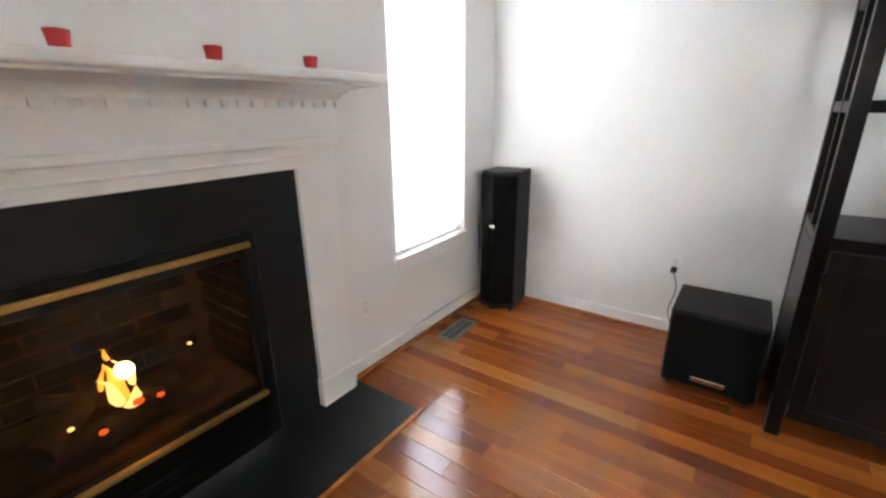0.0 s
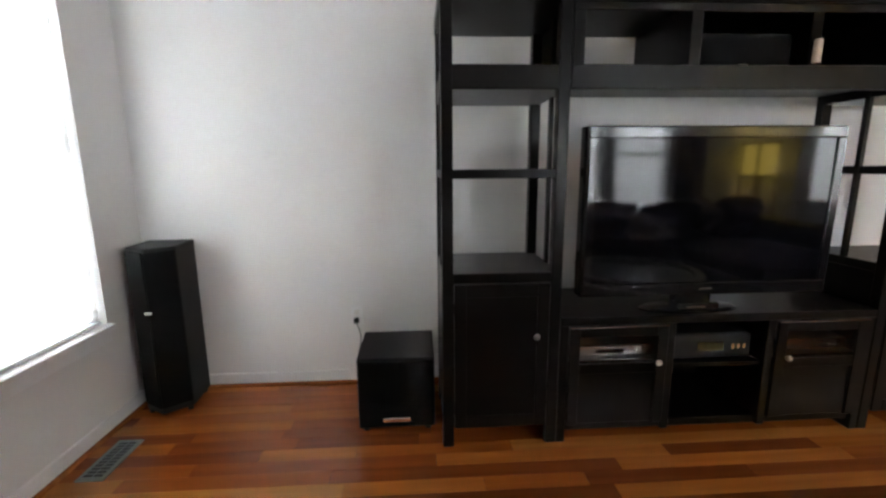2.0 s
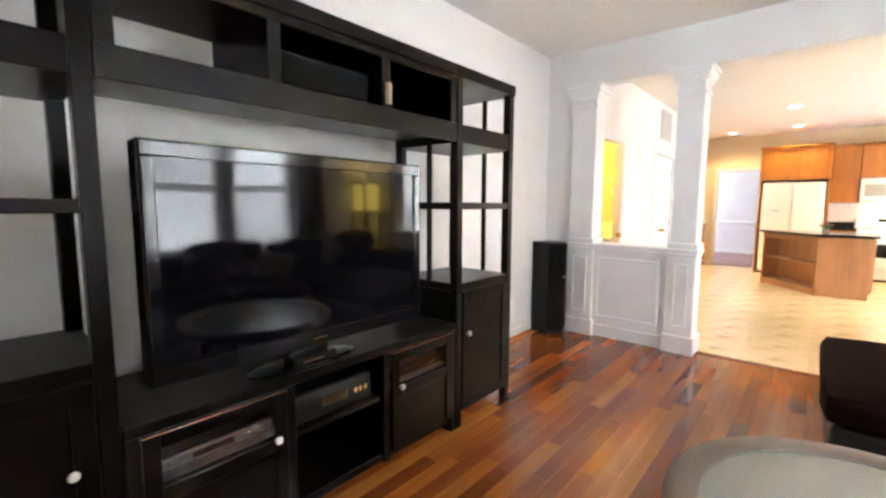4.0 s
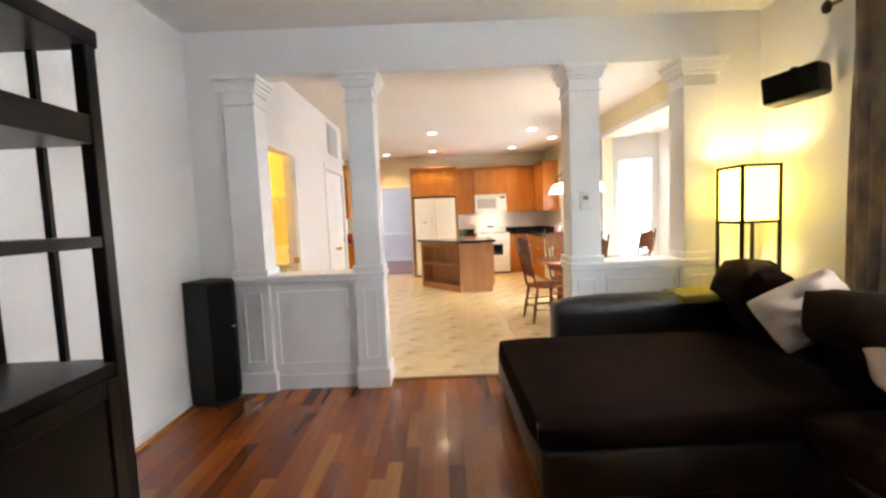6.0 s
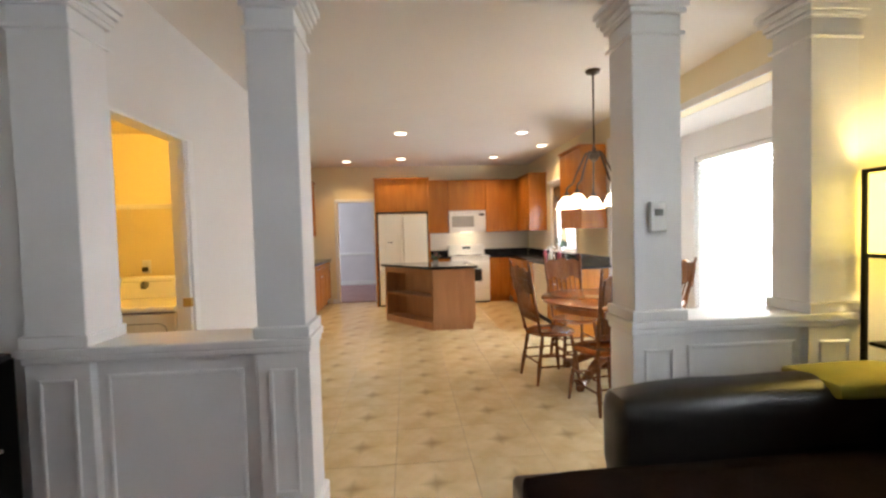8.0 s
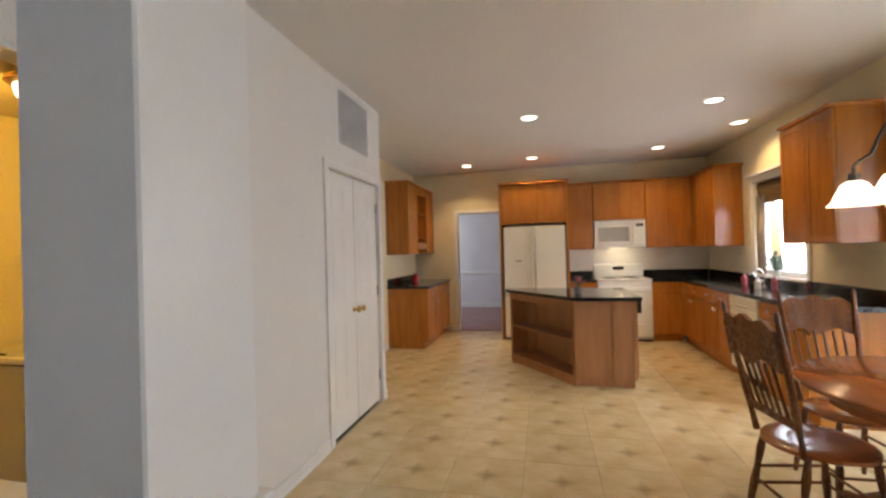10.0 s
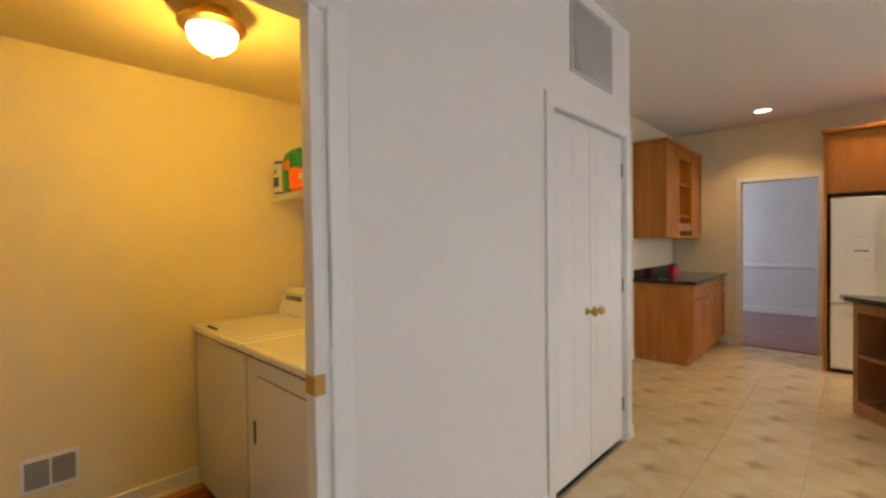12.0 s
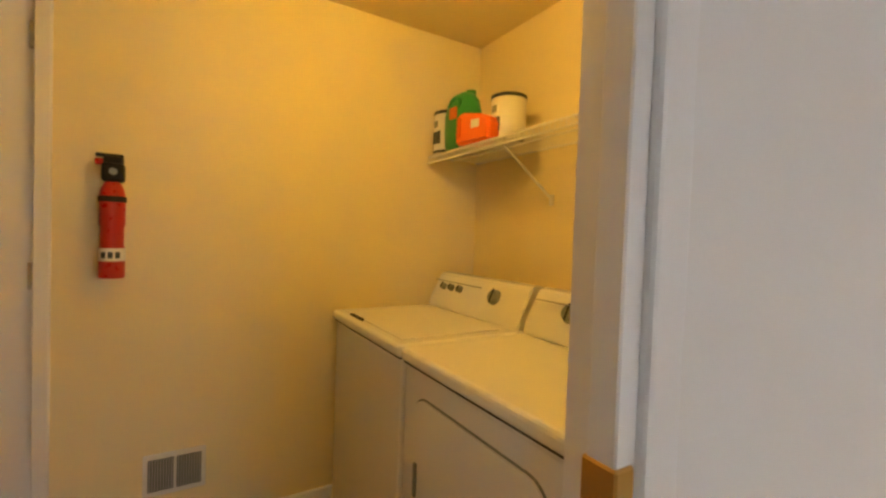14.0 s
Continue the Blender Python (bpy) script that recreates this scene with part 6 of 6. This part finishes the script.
def canister(x, y, r, h, lab):
    t = thing("paint_can", lab, "can", pose(x, y, SZ + 0.0075), "tubs on the shelf")
    part("can", lathe(bmesh.new(), [(0, 0), (r, 0), (r, h), (0, h)], seg=24), PAPER, t, smooth=True)
    part("lid", lathe(bmesh.new(), [(r * 1.03, h - 0.014), (r * 1.03, h + 0.002), (r * 0.9, h + 0.003), (0, h + 0.001)], seg=24), DARKPAPER, t, smooth=True)
    part("rim", lathe(bmesh.new(), [(r * 1.02, 0), (r * 1.02, 0.012), (r, 0.012)], seg=24), DARKPAPER, t)
    part("label_patch", B(-r * 1.02, -r * 0.9, -r * 0.4, r * 0.35, h * 0.22, h * 0.52, 0.002), DARKPAPER, t, "dark label patch")
    part("label_patch", B(-r * 1.02, -r * 0.93, -r * 0.15, r * 0.25, h * 0.62, h * 0.78, 0.002), VENTM, t, "grey label patch")
    return t


canister(1.70, 1.07, 0.075, 0.20, "white tub with dark lid and label on the shelf")
canister(1.77, 0.70, 0.075, 0.20, "white tub with dark lid and label on the shelf")
jg = thing("detergent_jug", "green plastic detergent jug with handle on the shelf", "jug", pose(1.69, 0.935, SZ + 0.0075))
jb = lathe(bmesh.new(), [(0, 0), (0.075, 0), (0.088, 0.02), (0.093, 0.09), (0.092, 0.16), (0.080, 0.215), (0.055, 0.25), (0.02, 0.266), (0, 0.267)], seg=28)
for v in jb.verts:
    v.co.y *= 1.28
    v.co.x *= 0.74
part("body", jb, GREENP, jg, smooth=True)
hb = bmesh.new()
ring = [Vector((-0.058, -0.02 + 0.038 * math.cos(q), 0.20 + 0.026 * math.sin(q))) for q in [i * math.pi / 8 for i in range(17)]]
for p, q in zip(ring, ring[1:]):
    rod(hb, p, q, 0.009, seg=8)
part("handle", hb, GREENP, jg, smooth=True)
part("label_patch", B(-0.0705, -0.062, -0.050, 0.012, 0.13, 0.185, 0.004), ORANGEP, jg, "orange label")
part("cap", lathe(bmesh.new(), [(0.024, 0.235), (0.024, 0.275), (0, 0.276)], (0.01, -0.045, -0.01), 14), GREENP, jg)
ob_ = thing("detergent_box", "orange wedge-shaped detergent tub on the shelf edge", "box", pose(1.672, 0.785, SZ + 0.0075, 0, 0, 8))
wedge = bmesh.new()
side_a = [wedge.verts.new((-0.052, y, z)) for y, z in ((-0.115, 0.0), (0.095, 0.0), (0.095, 0.128), (0.06, 0.142), (-0.08, 0.112), (-0.115, 0.088))]
side_b = [wedge.verts.new((0.052, v.co.y, v.co.z)) for v in side_a]
wedge.faces.new(side_a)
wedge.faces.new(side_b[::-1])
for i in range(6):
    j = (i + 1) % 6
    wedge.faces.new((side_a[i], side_b[i], side_b[j], side_a[j]))
bmesh.ops.bevel(wedge, geom=wedge.edges[:], offset=0.012, segments=3, affect="EDGES")
part("tub", wedge, ORANGEP, ob_, smooth=True)
part("grip", B(-0.062, -0.050, 0.055, 0.072, 0.03, 0.115, 0.004, 2), ORANGEP, ob_)
part("patch", B(-0.0545, -0.050, -0.06, -0.01, 0.06, 0.095, 0.002), PAPER, ob_, "pale label")
bt = thing("bottle", "small white bottle behind the tubs", "bottle", pose(1.84, 0.82, SZ + 0.0075))
part("body", lathe(bmesh.new(), [(0, 0), (0.03, 0), (0.03, 0.13), (0.012, 0.16), (0.012, 0.19), (0, 0.19)], seg=14), PAPER, bt, smooth=True)
part("cap", lathe(bmesh.new(), [(0.014, 0.18), (0.014, 0.205), (0, 0.205)], seg=12), DARKPAPER, bt)

fe = thing("fire_extinguisher", "red fire extinguisher with black head on the wall", "fire extinguisher", pose(0.365, 1.125, 1.075))
part("cylinder", lathe(bmesh.new(), [(0, 0), (0.036, 0.0), (0.0385, 0.008), (0.0385, 0.055), (0.0365, 0.107), (0.0345, 0.115), (0.0345, 0.178), (0.038, 0.186), (0.0385, 0.28), (0.034, 0.31), (0.022, 0.335), (0, 0.335)], seg=24), RED, fe, smooth=True)
part("strap", lathe(bmesh.new(), [(0.0395, 0.265), (0.041, 0.266), (0.041, 0.284), (0.0395, 0.285)], seg=24), DARK, fe, "black strap")
hd = part("head", box(B(-0.030, 0.034, -0.026, 0.026, 0.335, 0.40, 0.010, 2), -0.026, 0.030, -0.020, 0.020, 0.395, 0.425, 0.008, 2), BLACKVINYL, fe, "black plastic head")
part("nozzle", B(-0.050, -0.020, -0.012, 0.012, 0.392, 0.414, 0.005), RED, hd)
part("lever", B(-0.048, 0.030, -0.014, 0.014, 0.420, 0.432, 0.005, 2), BLACKVINYL, hd)
part("gauge", lathe(bmesh.new(), [(0.012, 0), (0.012, 0.006), (0, 0.006)], m=Matrix.Translation((0.004, -0.026, 0.37)) @ Matrix.Rotation(radians(90), 4, "X"), seg=14), VENTM, hd)
lb = part("label_band", lathe(bmesh.new(), [(0.0389, 0.06), (0.0395, 0.06), (0.0395, 0.105), (0.0389, 0.105)], seg=24), PAPER, fe, "white label band")
for i in range(3):
    an = radians(-120 + 30 * i)
    part("print_bar", B(-0.007, 0.007, -0.001, 0.001, 0.07, 0.092), DARKPAPER, lb).matrix_basis = Matrix.Translation((0.0398 * math.cos(an), 0.0398 * math.sin(an), 0)) @ Matrix.Rotation(an + math.pi / 2, 4, "Z")
part("bracket", B(-0.012, 0.012, 0.036, 0.052, 0.24, 0.32), BLACKMETAL, fe)

wv = thing("wall_register", "white metal wall register near the floor", "vent", pose(0.565, 1.176, 0.31))
part("frame", B(-0.105, 0.105, -0.006, 0.002, -0.082, 0.082, 0.003), APPLIANCE, wv)
for s in (-0.047, 0.047):
    part("recess", B(s - 0.042, s + 0.042, -0.0075, -0.0055, -0.062, 0.062), VENTM, wv)
    for i in range(9):
        x = s - 0.036 + i * 0.009
        part("fin", B(x - 0.0012, x + 0.0012, -0.012, -0.0074, -0.06, 0.06), VENTW, wv)
dm_ = thing("laundry_lamp", "brass ceiling lamp with lit white glass dome", "ceiling light", pose(1.03, 0.32, LCEIL))
part("base", lathe(bmesh.new(), [(0, 0.001), (0.075, 0.001), (0.085, -0.03), (0.122, -0.05), (0.125, -0.066), (0.098, -0.078), (0, -0.078)], seg=32), BRASS, dm_, smooth=True)
part("glass_dome", lathe(bmesh.new(), [(0.092, -0.075), (0.094, -0.09), (0.085, -0.125), (0.056, -0.153), (0.022, -0.167), (0, -0.170)], seg=32), BULBAMBER, dm_, "glowing ribbed glass dome", True)
part("finial", lathe(bmesh.new(), [(0.01, -0.167), (0.01, -0.175), (0.004, -0.183), (0, -0.185)], seg=12), BRASS, dm_)
dl = thing("door_laundry", "white panelled door with hinges", "door", pose(0.147, 1.19, 0))
part("leaf", B(-0.795, -0.002, 0.0, 0.036, 0.012, 2.026, 0.002), TRIM, dl)
for c, e in ((0.22, 0.88), (1.02, 1.62), (1.72, 1.93)):
    for p0 in (-0.70, -0.36):
        pn = part("panel", B(p0, p0 + 0.27, -0.004, 0.001, c, e, 0.003), TRIM, dl)
        part("panel_field", B(p0 + 0.03, p0 + 0.24, -0.008, -0.003, c + 0.03, e - 0.03, 0.004), TRIM, pn)
for z in (0.25, 1.08, 1.88):
    part("hinge", B(-0.012, 0.006, -0.014, 0.002, z - 0.045, z + 0.045, 0.002), CHROME, dl)
part("knob", lathe(bmesh.new(), [(0.022, 0), (0.009, 0.012), (0.009, 0.03), (0.025, 0.045), (0, 0.06)], m=Matrix.Translation((-0.73, 0, 0.95)) @ Matrix.Rotation(radians(90), 4, "X"), seg=14), BRASS, dl, smooth=True)
part("plug", B(-0.018, 0.018, -0.045, -0.008, -0.04, 0.0, 0.005), DARK, outlet(pose(1.95, 0.36, 1.15, 0, 0, -90), True), "dark plug")
solid("door_mat", B(0.55, 1.08, 0.45, 1.05, 0.001, 0.012, 0.004), MAT, "dark rubber-backed mat on the laundry floor", "mat")

# ---- floor boards and tiles ----
random.seed(11)
shared = {}


def boards(floor, x0, x1, y0, y1, w, z, lengths, parts_from):
    """Rows of boards; rows south of parts_from lie under and behind the sofa and are joined."""
    y, rest = y1, bmesh.new()
    while y > y0 + 0.01:
        x = x0 - random.choice((0.0, 0.12, 0.27, 0.35, 0.48))
        ww = min(w, y - y0)
        while x < x1:
            ln = random.choice(lengths)
            a, b = max(x, x0), min(x + ln, x1)
            if x1 - b < 0.15:
                b = x1
            x = b if b == x1 else x + ln
            if b - a < 0.03:
                continue
            if y < parts_from:
                box(rest, a + 0.0005, b - 0.0005, y - ww + 0.0005, y - 0.0005, -0.02 + z, z)
                continue
            key = (round(b - a, 3), round(ww, 3))
            if key not in shared:
                shared[key] = mesh_of("board", B(-(b - a) / 2 + 0.0005, (b - a) / 2 - 0.0005, -ww / 2 + 0.0005, ww / 2 - 0.0005, -0.02, 0.0, 0.0006), WOOD_B)
            o = new("board", shared[key])
            o.parent, o.location = floor, ((a + b) / 2, y - ww / 2, z + random.uniform(-0.0002, 0.0002))
        y -= w
    if rest.verts:
        tagged(part("joined_boards", rest, WOOD_J, floor), "red-brown cherry boards behind the sofa", kind="stuff")
    else:
        rest.free()


boards(FLOOR_L, WEST - 0.02, 0.078, SOUTH, 0.0, 0.083, 0.0, (0.45, 0.6, 0.75, 0.9, 1.1, 1.3), -2.95)
boards(FLOOR_U, -0.2, 1.95, -0.42, 1.176, 0.083, 0.0, (0.6, 0.75, 0.9, 1.1), -9)
T = 0.455
tile = mesh_of("tile", B(-T / 2 + 0.0015, T / 2 - 0.0015, -T / 2 + 0.0015, T / 2 - 0.0015, -0.02, 0.0, 0.001), VINYL)
for i in range(15):
    for j in range(-2, 11):
        x, y = 0.12 + T * (i + 0.5), -0.42 - T * (j + 0.5)
        if j < 0 and x < 3.4:
            continue
        if y < -4.7 and not 0.5 < x < 3.1:
            continue
        o = new("tile", tile)
        o.parent, o.location = FLOOR_K, (x, y, random.uniform(-0.0002, 0.0002))
